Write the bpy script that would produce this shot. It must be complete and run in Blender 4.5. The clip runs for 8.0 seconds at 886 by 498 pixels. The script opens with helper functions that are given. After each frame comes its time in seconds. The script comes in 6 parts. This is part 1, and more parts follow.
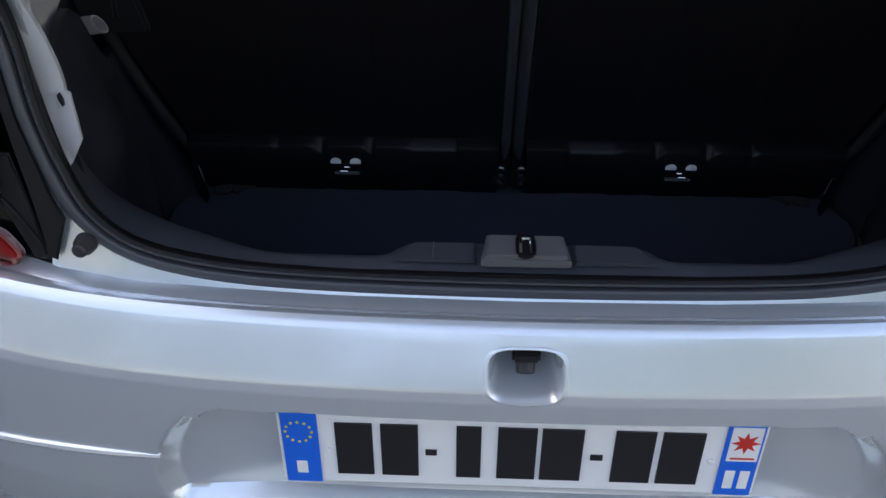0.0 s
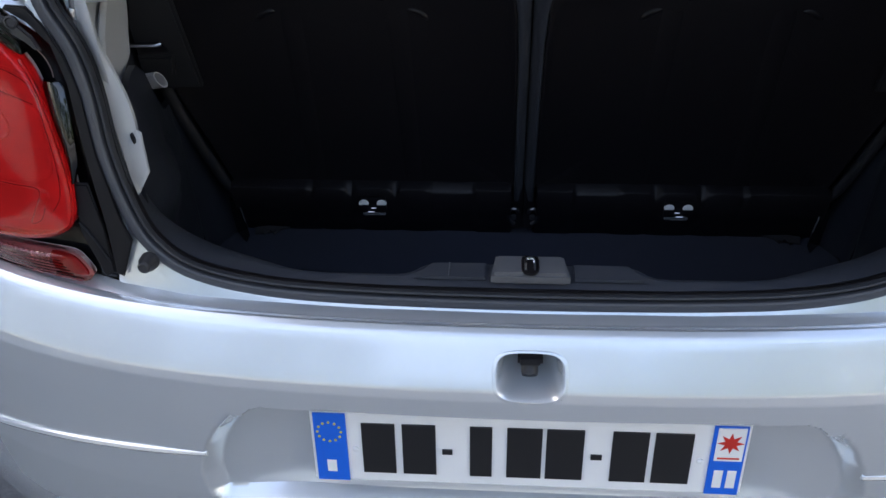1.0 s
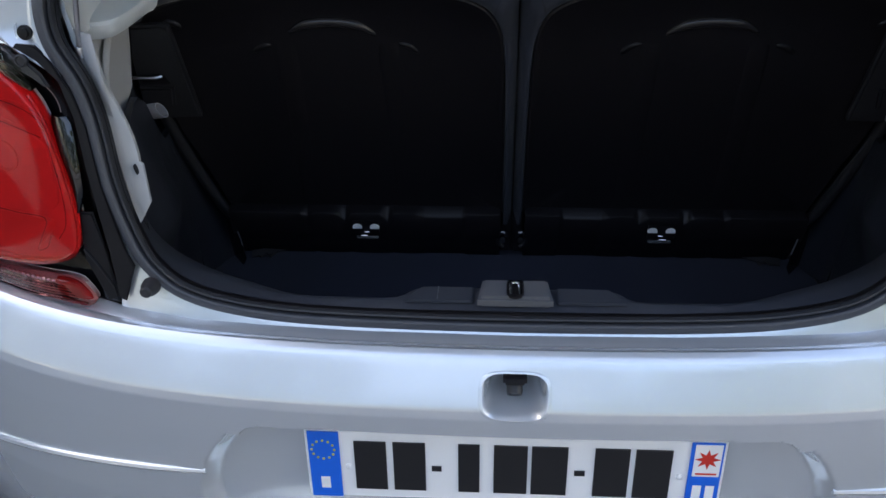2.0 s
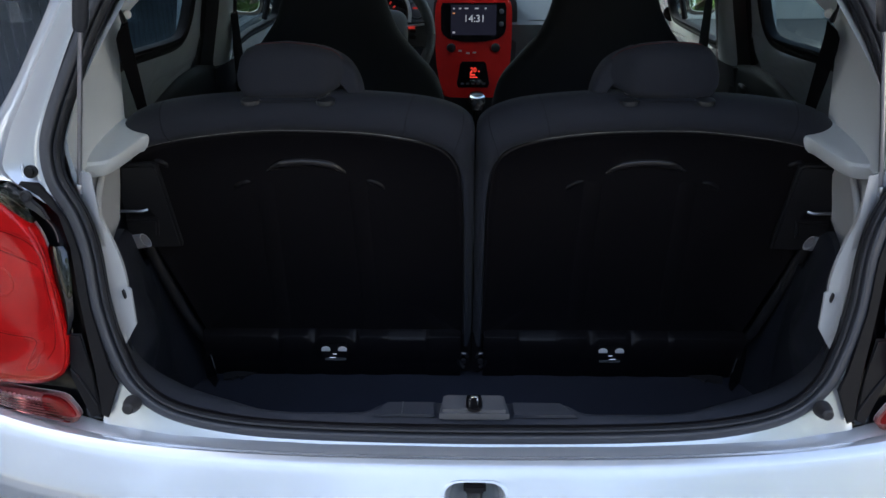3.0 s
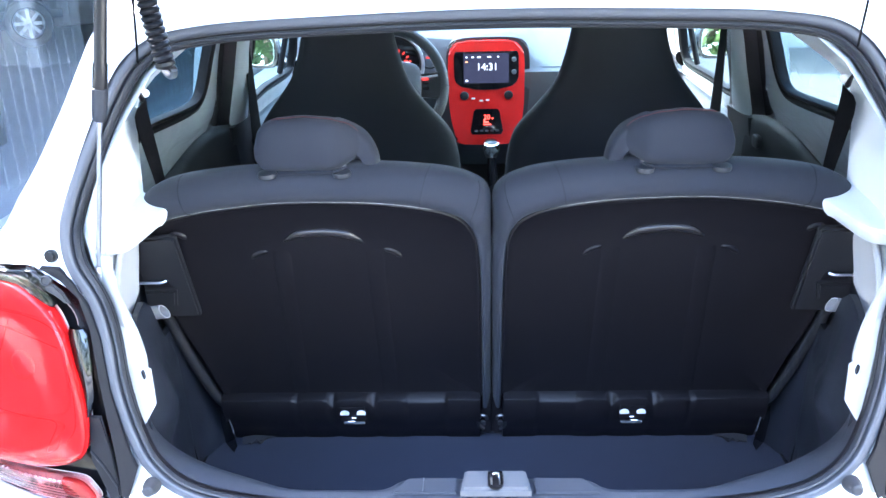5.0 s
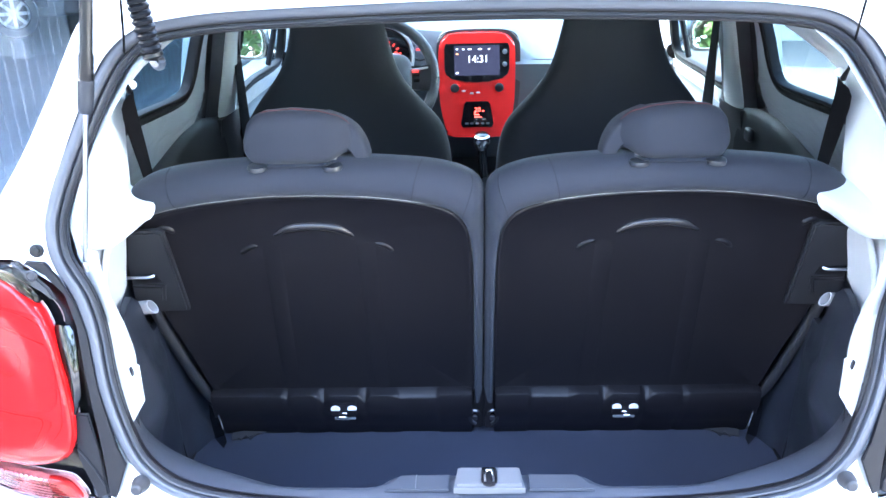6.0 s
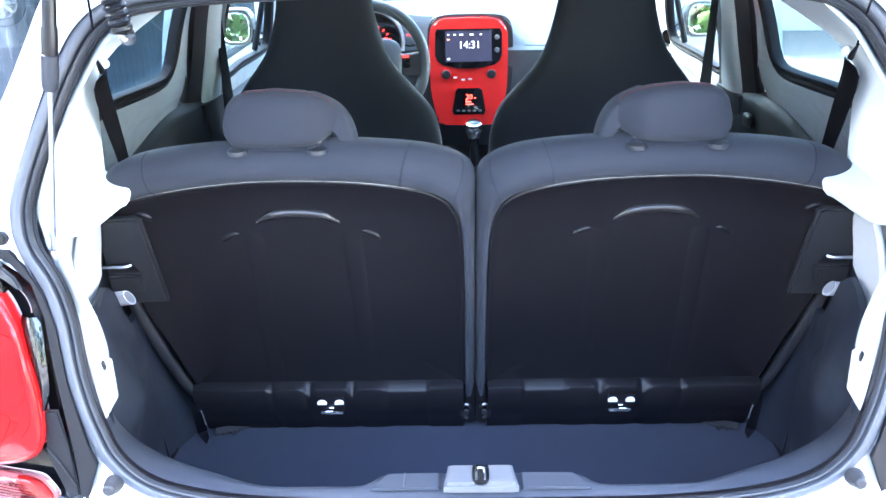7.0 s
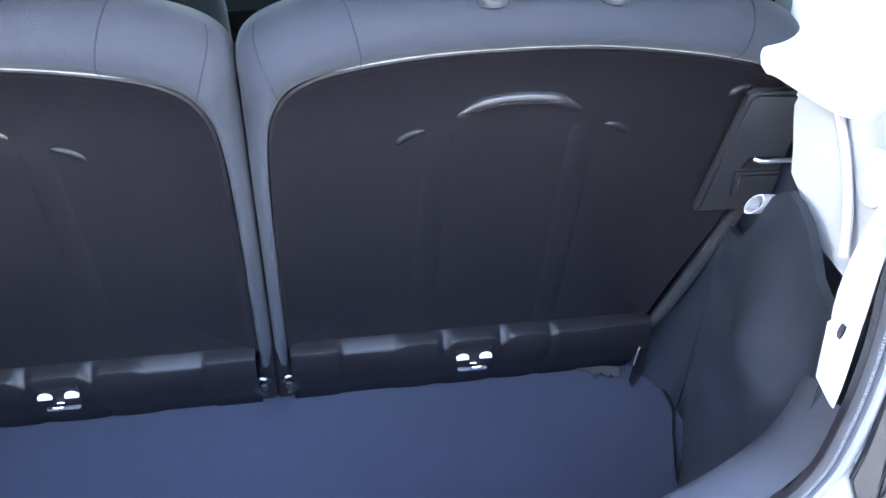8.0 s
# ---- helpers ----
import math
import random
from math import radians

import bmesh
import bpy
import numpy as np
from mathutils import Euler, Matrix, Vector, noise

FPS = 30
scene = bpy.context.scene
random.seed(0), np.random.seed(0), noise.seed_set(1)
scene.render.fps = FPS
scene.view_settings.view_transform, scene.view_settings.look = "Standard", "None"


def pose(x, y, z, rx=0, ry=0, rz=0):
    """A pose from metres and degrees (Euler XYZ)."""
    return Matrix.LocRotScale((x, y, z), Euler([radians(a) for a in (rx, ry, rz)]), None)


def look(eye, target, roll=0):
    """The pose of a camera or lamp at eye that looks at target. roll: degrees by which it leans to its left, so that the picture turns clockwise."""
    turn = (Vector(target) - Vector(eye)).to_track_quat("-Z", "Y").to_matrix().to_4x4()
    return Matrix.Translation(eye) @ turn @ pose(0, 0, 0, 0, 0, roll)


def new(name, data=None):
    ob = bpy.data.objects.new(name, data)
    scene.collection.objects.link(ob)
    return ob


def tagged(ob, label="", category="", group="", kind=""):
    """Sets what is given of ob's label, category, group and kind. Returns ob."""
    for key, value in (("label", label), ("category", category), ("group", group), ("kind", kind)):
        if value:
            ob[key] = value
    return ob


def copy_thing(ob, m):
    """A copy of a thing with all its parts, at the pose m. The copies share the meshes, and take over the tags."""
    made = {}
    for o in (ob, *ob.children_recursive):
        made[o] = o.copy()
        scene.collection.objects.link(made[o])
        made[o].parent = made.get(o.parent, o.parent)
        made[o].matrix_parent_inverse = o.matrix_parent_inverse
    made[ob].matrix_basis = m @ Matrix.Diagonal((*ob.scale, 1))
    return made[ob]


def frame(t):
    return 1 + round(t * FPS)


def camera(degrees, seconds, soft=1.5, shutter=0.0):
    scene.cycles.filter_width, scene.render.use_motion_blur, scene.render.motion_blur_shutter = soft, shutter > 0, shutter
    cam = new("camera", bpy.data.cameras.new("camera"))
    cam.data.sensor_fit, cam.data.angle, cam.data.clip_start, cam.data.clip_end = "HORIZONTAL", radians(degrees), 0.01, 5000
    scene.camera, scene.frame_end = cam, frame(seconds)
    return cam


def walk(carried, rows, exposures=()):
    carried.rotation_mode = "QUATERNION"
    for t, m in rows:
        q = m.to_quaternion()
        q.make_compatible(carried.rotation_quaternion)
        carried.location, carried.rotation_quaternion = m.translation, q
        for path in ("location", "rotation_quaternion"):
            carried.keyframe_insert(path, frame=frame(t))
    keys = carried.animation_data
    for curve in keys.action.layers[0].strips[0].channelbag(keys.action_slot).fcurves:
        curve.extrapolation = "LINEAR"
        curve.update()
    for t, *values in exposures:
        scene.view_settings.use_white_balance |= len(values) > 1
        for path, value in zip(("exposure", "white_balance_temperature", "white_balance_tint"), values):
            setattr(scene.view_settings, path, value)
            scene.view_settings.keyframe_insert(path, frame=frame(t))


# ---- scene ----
cam = camera(56.16, 8.0)
PATH = [
    (0, (-0.0568, -0.5798, 1.2730), (-0.1245, 0.9946, 0.0414), -0.20),
    (0.5, (-0.0513, -0.6618, 1.3068), (-0.1523, 0.9830, 0.1734), -0.62),
    (1, (-0.0386, -0.7095, 1.3028), (-0.1707, 0.9549, 0.2017), -1.37),
    (2.3, (-0.0245, -0.7643, 1.3503), (-0.1387, 0.9465, 0.3208), -1.28),
    (2.5, (-0.0230, -0.7869, 1.3576), (-0.1170, 0.9618, 0.3917), -0.91),
    (3, (-0.0198, -0.8356, 1.3755), (-0.0608, 0.9994, 0.5811), -0.25),
    (3.5, (-0.0181, -0.8498, 1.3984), (-0.0527, 1.0311, 0.7193), -0.34),
    (4, (-0.0244, -0.8185, 1.4185), (-0.1040, 1.0421, 0.6891), -1.29),
    (4.5, (-0.0215, -0.8160, 1.4316), (-0.1082, 1.0458, 0.7061), -1.60),
    (6, (-0.0289, -0.7959, 1.4282), (-0.0797, 1.0591, 0.6823), -1.33),
    (6.5, (-0.0311, -0.7963, 1.4291), (-0.0742, 1.0560, 0.6758), -1.10),
    (7, (-0.0261, -0.7484, 1.4028), (-0.0591, 1.0993, 0.6380), -1.20),
    (7.3, (-0.0141, -0.6858, 1.3824), (-0.0331, 0.9442, 0.6204), -0.99),
    (7.5, (-0.0034, -0.6162, 1.3643), (0.0611, 0.9888, 0.5521), 0.34),
    (7.7, (0.0141, -0.5150, 1.3295), (0.1712, 1.0556, 0.4648), 0.93),
    (7.9, (0.0334, -0.3941, 1.3034), (0.2633, 1.1374, 0.3859), 1.17),
    (8, (0.0541, -0.3211, 1.2731), (0.3481, 1.1891, 0.3389), 1.54),
]
EXPOSURES = [(0.0, 2.1, 6650, 13), (0.5, 2.3, 6700, 13), (1.0, 2.35, 6700, 13), (2.5, 2.25, 6600, 13), (3.0, 2.45, 6600, 13), (3.5, 3.25, 6300, 14), (4.0, 4.55, 5950, 13), (4.5, 5.1, 5800, 13), (6.0, 5.7, 5800, 13), (7.0, 5.8, 5900, 13), (7.5, 5.9, 6050, 14), (8.0, 6.3, 6250, 14)]
walk(cam, [(t, look(eye, target, roll)) for t, eye, target, roll in PATH], EXPOSURES)

# ---- light ----
SUN_HEIGHT, SUN_TURN = radians(28), radians(-70)
world = bpy.data.worlds.new("sky")
scene.world = world
world.use_nodes = True
sky = world.node_tree.nodes.new("ShaderNodeTexSky")
sky.sky_type, sky.sun_disc = "NISHITA", False
sky.sun_elevation, sky.sun_rotation = SUN_HEIGHT, SUN_TURN
sky_out = world.node_tree.nodes["Background"]
# thin broken cloud over the clear sky, a little brighter and whiter than the blue behind it
tree_nodes, tree_links = world.node_tree.nodes, world.node_tree.links
way, stretch, puffs, edge_ramp = tree_nodes.new("ShaderNodeTexCoord"), tree_nodes.new("ShaderNodeMapping"), tree_nodes.new("ShaderNodeTexNoise"), tree_nodes.new("ShaderNodeValToRGB")
stretch.inputs["Scale"].default_value = (1.0, 1.0, 3.2)
puffs.inputs["Scale"].default_value, puffs.inputs["Detail"].default_value, puffs.inputs["Roughness"].default_value = 2.6, 7, 0.6
edge_ramp.color_ramp.elements[0].position, edge_ramp.color_ramp.elements[1].position = 0.46, 0.66
edge_ramp.color_ramp.elements[1].color = (0.5, 0.5, 0.5, 1)
grey, lift, cloud_mix = tree_nodes.new("ShaderNodeRGBToBW"), tree_nodes.new("ShaderNodeMath"), tree_nodes.new("ShaderNodeMix")
lift.operation, lift.inputs[1].default_value = "MULTIPLY", 1.35
cloud_mix.data_type = "RGBA"
tree_links.new(way.outputs["Generated"], stretch.inputs["Vector"])
tree_links.new(stretch.outputs[0], puffs.inputs["Vector"])
tree_links.new(puffs.outputs["Fac"], edge_ramp.inputs[0])
tree_links.new(edge_ramp.outputs[0], cloud_mix.inputs[0])
tree_links.new(sky.outputs[0], grey.inputs[0])
tree_links.new(grey.outputs[0], lift.inputs[0])
tree_links.new(sky.outputs[0], cloud_mix.inputs[6])
tree_links.new(lift.outputs[0], cloud_mix.inputs[7])
tree_links.new(cloud_mix.outputs[2], sky_out.inputs[0])
sky.dust_density = 4.0
sky_out.inputs[1].default_value = 0.15
sun = new("sun", bpy.data.lights.new("sun", "SUN"))
sun.data.energy, sun.data.angle, sun.data.color = 2.0, radians(0.6), (1.0, 0.965, 0.92)
sun_from = Vector((math.sin(SUN_TURN) * math.cos(SUN_HEIGHT), math.cos(SUN_TURN) * math.cos(SUN_HEIGHT), math.sin(SUN_HEIGHT)))
sun.matrix_world = look(sun_from * 30, (0, 0, 0))


# ---- materials ----
def mat(name, colour, rough=0.5, metal=0.0, coat=0.0, grain=0.0, size=200.0, vary=0.0, vary_size=3.0, speck=0.0, glow=None, sheen=0.0, rough_vary=0.0, spec=0.5):
    """A surface with fine relief (grain, at that size per metre), broad variation of tone, and fine specks."""
    m = bpy.data.materials.new(name)
    m.use_nodes = True
    nodes, links = m.node_tree.nodes, m.node_tree.links
    b = nodes["Principled BSDF"]
    b.inputs["Base Color"].default_value = (*colour, 1)
    b.inputs["Roughness"].default_value = rough
    b.inputs["Metallic"].default_value = metal
    b.inputs["Coat Weight"].default_value = coat
    b.inputs["Coat Roughness"].default_value = 0.04
    b.inputs["Specular IOR Level"].default_value = spec
    if sheen:
        b.inputs["Sheen Weight"].default_value = sheen
    where = nodes.new("ShaderNodeTexCoord")
    if grain or speck:
        fine = nodes.new("ShaderNodeTexNoise")
        fine.inputs["Scale"].default_value, fine.inputs["Detail"].default_value = size, 3
        links.new(where.outputs["Object"], fine.inputs["Vector"])
    if grain:
        bump = nodes.new("ShaderNodeBump")
        bump.inputs["Strength"].default_value, bump.inputs["Distance"].default_value = grain, 0.002
        links.new(fine.outputs["Fac"], bump.inputs["Height"])
        links.new(bump.outputs["Normal"], b.inputs["Normal"])
    if vary or speck or rough_vary:
        broad = nodes.new("ShaderNodeTexNoise")
        broad.inputs["Scale"].default_value, broad.inputs["Detail"].default_value = vary_size, 4
        links.new(where.outputs["Object"], broad.inputs["Vector"])
        total = nodes.new("ShaderNodeMath")
        total.operation = "MULTIPLY_ADD"
        total.inputs[1].default_value, total.inputs[2].default_value = vary, 1 - vary / 2
        links.new(broad.outputs["Fac"], total.inputs[0])
        level = total
        if speck:
            level = nodes.new("ShaderNodeMath")
            level.operation = "MULTIPLY_ADD"
            level.inputs[1].default_value = speck
            links.new(fine.outputs["Fac"], level.inputs[0])
            less = nodes.new("ShaderNodeMath")
            less.operation = "SUBTRACT"
            less.inputs[1].default_value = speck / 2
            links.new(total.outputs[0], less.inputs[0])
            links.new(less.outputs[0], level.inputs[2])
        tone = nodes.new("ShaderNodeVectorMath")
        tone.operation = "SCALE"
        tone.inputs[0].default_value = colour
        links.new(level.outputs[0], tone.inputs["Scale"])
        links.new(tone.outputs[0], b.inputs["Base Color"])
        if rough_vary:
            r = nodes.new("ShaderNodeMath")
            r.operation = "MULTIPLY_ADD"
            r.inputs[1].default_value, r.inputs[2].default_value = rough_vary, rough - rough_vary / 2
            links.new(broad.outputs["Fac"], r.inputs[0])
            links.new(r.outputs[0], b.inputs["Roughness"])
    if glow:
        b.inputs["Emission Color"].default_value = (*glow[:3], 1)
        b.inputs["Emission Strength"].default_value = glow[3]
    return m


def clear_glass(name, tint=(1, 1, 1)):
    """Thin pane: what lies behind shows through its tint, under a faint mirror image."""
    m = bpy.data.materials.new(name)
    m.use_nodes = True
    nodes, links = m.node_tree.nodes, m.node_tree.links
    nodes.remove(nodes["Principled BSDF"])
    clear, gloss, mix = nodes.new("ShaderNodeBsdfTransparent"), nodes.new("ShaderNodeBsdfGlossy"), nodes.new("ShaderNodeMixShader")
    clear.inputs["Color"].default_value = (*tint, 1)
    gloss.inputs["Roughness"].default_value = 0.0
    mix.inputs[0].default_value = 0.07
    links.new(clear.outputs[0], mix.inputs[1])
    links.new(gloss.outputs[0], mix.inputs[2])
    links.new(mix.outputs[0], nodes["Material Output"].inputs[0])
    return m


PAINT = mat("silver_paint", (0.77, 0.81, 0.85), 0.25, 0.60, 1.0, vary=0.04, speck=0.06, size=2500)


def film_paint():
    """Silver paint under a wrinkled protective film."""
    m = mat("filmed_silver_paint", (0.66, 0.70, 0.73), 0.26, 0.25, 1.0, vary=0.05)
    nodes, links = m.node_tree.nodes, m.node_tree.links
    where, turn, wave, bump = nodes.new("ShaderNodeTexCoord"), nodes.new("ShaderNodeMapping"), nodes.new("ShaderNodeTexNoise"), nodes.new("ShaderNodeBump")
    turn.inputs["Rotation"].default_value, turn.inputs["Scale"].default_value = (0.6, 0, 0), (1, 4, 16)
    wave.inputs["Scale"].default_value, wave.inputs["Detail"].default_value, wave.inputs["Distortion"].default_value = 1.6, 2, 0.8
    bump.inputs["Strength"].default_value, bump.inputs["Distance"].default_value = 0.5, 0.01
    links.new(where.outputs["Object"], turn.inputs["Vector"])
    links.new(turn.outputs[0], wave.inputs["Vector"])
    links.new(wave.outputs["Fac"], bump.inputs["Height"])
    links.new(bump.outputs[0], nodes["Principled BSDF"].inputs["Normal"])
    return m


FILMED_PAINT = film_paint()
# body silver dulled and blued: the flange's shading is put into the colour
OPENING_PAINT_SHADED = mat("silver_paint_opening_shaded", (0.58, 0.63, 0.69), 0.30, 0.5, 0.7, vary=0.04, speck=0.06, size=2500)
# body silver darkened: the tailgate's shade is put into the colour
PAINT_SHADED = mat("silver_paint_shaded", (0.46, 0.475, 0.49), 0.4, 0.1, 0.4, vary=0.06, speck=0.03, size=1500)
RUBBER = mat("seal_rubber", (0.058, 0.062, 0.073), 0.55, grain=0.15, size=500, vary=0.3, rough_vary=0.15)
WINDOW_RUBBER = mat("window_rubber", (0.010, 0.010, 0.012), 0.7, spec=0.25, grain=0.1, size=500, vary=0.3)
RUBBER_SOFT = mat("stop_rubber", (0.022, 0.022, 0.025), 0.6, grain=0.1, size=600)
HARD_BLACK = mat("hard_black_plastic", (0.0078, 0.0070, 0.0088), 0.38, spec=0.33, grain=0.35, size=900, vary=0.25, vary_size=5, rough_vary=0.1)
TRIM_EDGE = mat("matt_edge_trim", (0.014, 0.014, 0.017), 0.6, grain=0.2, size=500, vary=0.25, spec=0.35)
TRIM_BLACK = mat("grained_black_plastic", (0.017, 0.0172, 0.020), 0.45, grain=0.2, size=1300, vary=0.25, vary_size=6, rough_vary=0.12)
FABRIC = mat("dark_grey_fabric", (0.0144, 0.0173, 0.0275), 0.85, grain=0.35, size=1100, vary=0.2, vary_size=8, speck=0.45, sheen=0.05)
FABRIC_FRONT = mat("charcoal_seat_cloth", (0.0330, 0.0330, 0.0385), 0.9, grain=0.6, size=700, vary=0.2, vary_size=6, speck=0.4, sheen=0.03)
CARPET = mat("blue_grey_carpet", (0.0104, 0.0158, 0.0365), 1.0, grain=0.5, size=900, vary=0.45, vary_size=9, speck=1.0, sheen=0.08)
SIDE_FELT = mat("moulded_felt", (0.0185, 0.0215, 0.030), 0.40, grain=0.2, size=1200, vary=0.3, vary_size=6, speck=0.5)
TRIM_GREY = mat("light_grey_plastic", (0.67, 0.715, 0.745), 0.5, grain=0.25, size=800, vary=0.06)
SATIN_GREY = mat("satin_grey_plastic", (0.11, 0.115, 0.125), 0.38, grain=0.2, size=900, vary=0.1)
RED = mat("red_gloss_plastic", (0.72, 0.020, 0.018), 0.22, coat=0.5, vary=0.08)
# lighter than the seat back, so the rib's highlight is partly in its colour
RIB_HIGHLIGHT = mat("rib_highlight_plastic", (0.020, 0.018, 0.019), 0.24, grain=0.1, size=900, vary=0.2, vary_size=20)
BLACK_GLOSS = mat("piano_black", (0.006, 0.006, 0.007), 0.06, coat=0.5, vary=0.2)
MIRROR_SILVER = mat("mirror_silver", (0.62, 0.68, 0.70), 0.0, 1.0)
CHROME = mat("chrome", (0.85, 0.85, 0.86), 0.12, 1.0, vary=0.05)
STEEL = mat("bright_steel", (0.60, 0.60, 0.62), 0.3, 1.0, vary=0.15, vary_size=40)
DARK_STEEL = mat("dark_steel", (0.16, 0.16, 0.17), 0.4, 1.0, vary=0.2, vary_size=60)
STRUT_CYLINDER = mat("strut_cylinder", (0.030, 0.032, 0.037), 0.30, vary=0.2, vary_size=30, rough_vary=0.08)
STRUT_BLACK = mat("strut_black", (0.007, 0.007, 0.008), 0.32, vary=0.2, spec=0.3)
PLATE_WHITE = mat("plate_white", (0.84, 0.85, 0.86), 0.35, coat=0.3, vary=0.03)
PLATE_BLUE = mat("plate_blue", (0.004, 0.13, 0.72), 0.35, coat=0.3, vary=0.05)
PLATE_BLACK = mat("plate_black", (0.012, 0.012, 0.014), 0.4)
STAR_YELLOW = mat("star_yellow", (0.62, 0.48, 0.06), 0.4)
STAR_RED = mat("emblem_red", (0.60, 0.03, 0.02), 0.4)
WEBBING = mat("belt_webbing", (0.006, 0.006, 0.007), 1.0, spec=0.05, grain=0.8, size=500)
LOOP_GREY = mat("pale_strap_webbing", (0.42, 0.42, 0.45), 0.7, grain=0.7, size=900, vary=0.2, vary_size=60)
SILL_PLASTIC = mat("sill_plastic", (0.042, 0.047, 0.060), 0.42, grain=0.15, size=1500, vary=0.2, vary_size=6, rough_vary=0.1, speck=0.35)
# the highlight on the seat back's upper edge, given as a pale colour
EDGE_HIGHLIGHT = mat("pale_edge_highlight", (0.30, 0.30, 0.31), 0.35, vary=0.5, vary_size=25)
GUIDE_GREY = mat("guide_plastic", (0.030, 0.032, 0.037), 0.40, vary=0.2)
SEAM_DARK = mat("seam_thread", (0.009, 0.010, 0.016), 0.9, vary=0.2)
DASH = mat("dashboard_plastic", (0.068, 0.073, 0.080), 0.55, grain=0.3, size=600, vary=0.1)
DOOR_CARD = mat("door_card_plastic", (0.0095, 0.0105, 0.0115), 0.55, grain=0.2, size=900, vary=0.25, vary_size=6, spec=0.35)
REAR_GLASS = clear_glass("tinted_rear_glass", (0.50, 0.60, 0.62))
GLASS = clear_glass("window_glass", (0.80, 0.90, 0.89))
PRIVACY_GLASS = clear_glass("privacy_glass", (0.30, 0.34, 0.36))


def lens_glass(name, tint, gloss_rough=0.02, optics=None):
    """Coloured clear plastic: its inside shows through the tint, under a mirror image that grows at the edges."""
    m = bpy.data.materials.new(name)
    m.use_nodes = True
    nodes, links = m.node_tree.nodes, m.node_tree.links
    nodes.remove(nodes["Principled BSDF"])
    clear, gloss, mix, rim = nodes.new("ShaderNodeBsdfTransparent"), nodes.new("ShaderNodeBsdfGlossy"), nodes.new("ShaderNodeMixShader"), nodes.new("ShaderNodeFresnel")
    clear.inputs["Color"].default_value = (*tint, 1)
    gloss.inputs["Roughness"].default_value = gloss_rough
    rim.inputs["IOR"].default_value = 1.5
    links.new(rim.outputs[0], mix.inputs[0])
    inside = clear
    if optics:
        inside, prisms = nodes.new("ShaderNodeMixShader"), nodes.new("ShaderNodeBsdfDiffuse")
        prisms.inputs["Color"].default_value = (*optics, 1)
        inside.inputs[0].default_value = 0.25
        links.new(clear.outputs[0], inside.inputs[1])
        links.new(prisms.outputs[0], inside.inputs[2])
    links.new(inside.outputs[0], mix.inputs[1])
    links.new(gloss.outputs[0], mix.inputs[2])
    links.new(mix.outputs[0], nodes["Material Output"].inputs[0])
    return m


LENS_RED = lens_glass("red_lamp_lens", (0.97, 0.095, 0.105), 0.02, (0.90, 0.028, 0.028))
SHOP_GLASS = clear_glass("shop_window_glass", (0.84, 0.87, 0.89))
LENS_SMOKE = lens_glass("smoked_lamp_lens", (0.42, 0.38, 0.36))
LENS_CLEAR = lens_glass("clear_lamp_lens", (0.84, 0.52, 0.52), 0.04)
LAMP_PALE = mat("pale_lamp_reflector", (0.84, 0.74, 0.72), 0.28, 0.35, vary=0.30, vary_size=26)
LAMP_WARM = mat("warm_lamp_reflector", (0.80, 0.78, 0.62), 0.28, 0.4, vary=0.25, vary_size=22)
LAMP_MATT = mat("lamp_matt_black", (0.006, 0.006, 0.008), 0.5, grain=0.15, size=700, vary=0.25, spec=0.25)
LAMP_LINE = mat("dark_lamp_joint", (0.16, 0.11, 0.10), 0.5, vary=0.2)
LAMP_SILVER = mat("silvered_lamp_reflector", (0.82, 0.80, 0.80), 0.18, 0.85, vary=0.2, vary_size=40)
LAMP_MIRROR = mat("dark_mirror_trim", (0.07, 0.072, 0.075), 0.03, 1.0, vary=0.1, vary_size=30)
LAMP_BLACK = mat("lamp_black_plastic", (0.005, 0.005, 0.006), 0.16, vary=0.2, spec=0.25, rough_vary=0.06)
ASPHALT = mat("worn_pale_asphalt", (0.115, 0.115, 0.115), 0.9, grain=0.8, size=90, vary=0.35, vary_size=0.6, speck=0.6)
CONCRETE = mat("pale_paving", (0.42, 0.43, 0.42), 0.85, grain=0.4, size=60, vary=0.2, vary_size=2, speck=0.3)
RENDER_WALL = mat("pale_render", (0.29, 0.32, 0.33), 0.9, grain=0.5, size=80, vary=0.15, vary_size=0.8)
SLATE_WALL = mat("dark_grey_cladding", (0.06, 0.065, 0.068), 0.6, grain=0.3, size=60, vary=0.2)
ALUMINIUM = mat("window_aluminium", (0.55, 0.56, 0.57), 0.4, 0.8, vary=0.1)
SHOP_FLOOR = mat("showroom_floor", (0.20, 0.195, 0.205), 0.6, grain=0.3, size=60, vary=0.2, vary_size=1)
WHITE_PAINT = mat("white_paint", (0.78, 0.78, 0.77), 0.5, vary=0.05)
SLAT_GREEN = mat("grey_green_slats", (0.07, 0.09, 0.085), 0.6, vary=0.3, vary_size=4)
CAR_DARK = mat("dark_grey_paint", (0.03, 0.032, 0.035), 0.3, 0.4, 1.0, vary=0.1)
LEAF = mat("leaves", (0.06, 0.10, 0.025), 0.6, vary=0.6, vary_size=2)
BARK = mat("bark", (0.12, 0.09, 0.06), 0.9, grain=1.0, size=30, vary=0.4)
TYRE = mat("tyre_rubber", (0.015, 0.015, 0.016), 0.8, grain=0.4, size=200)


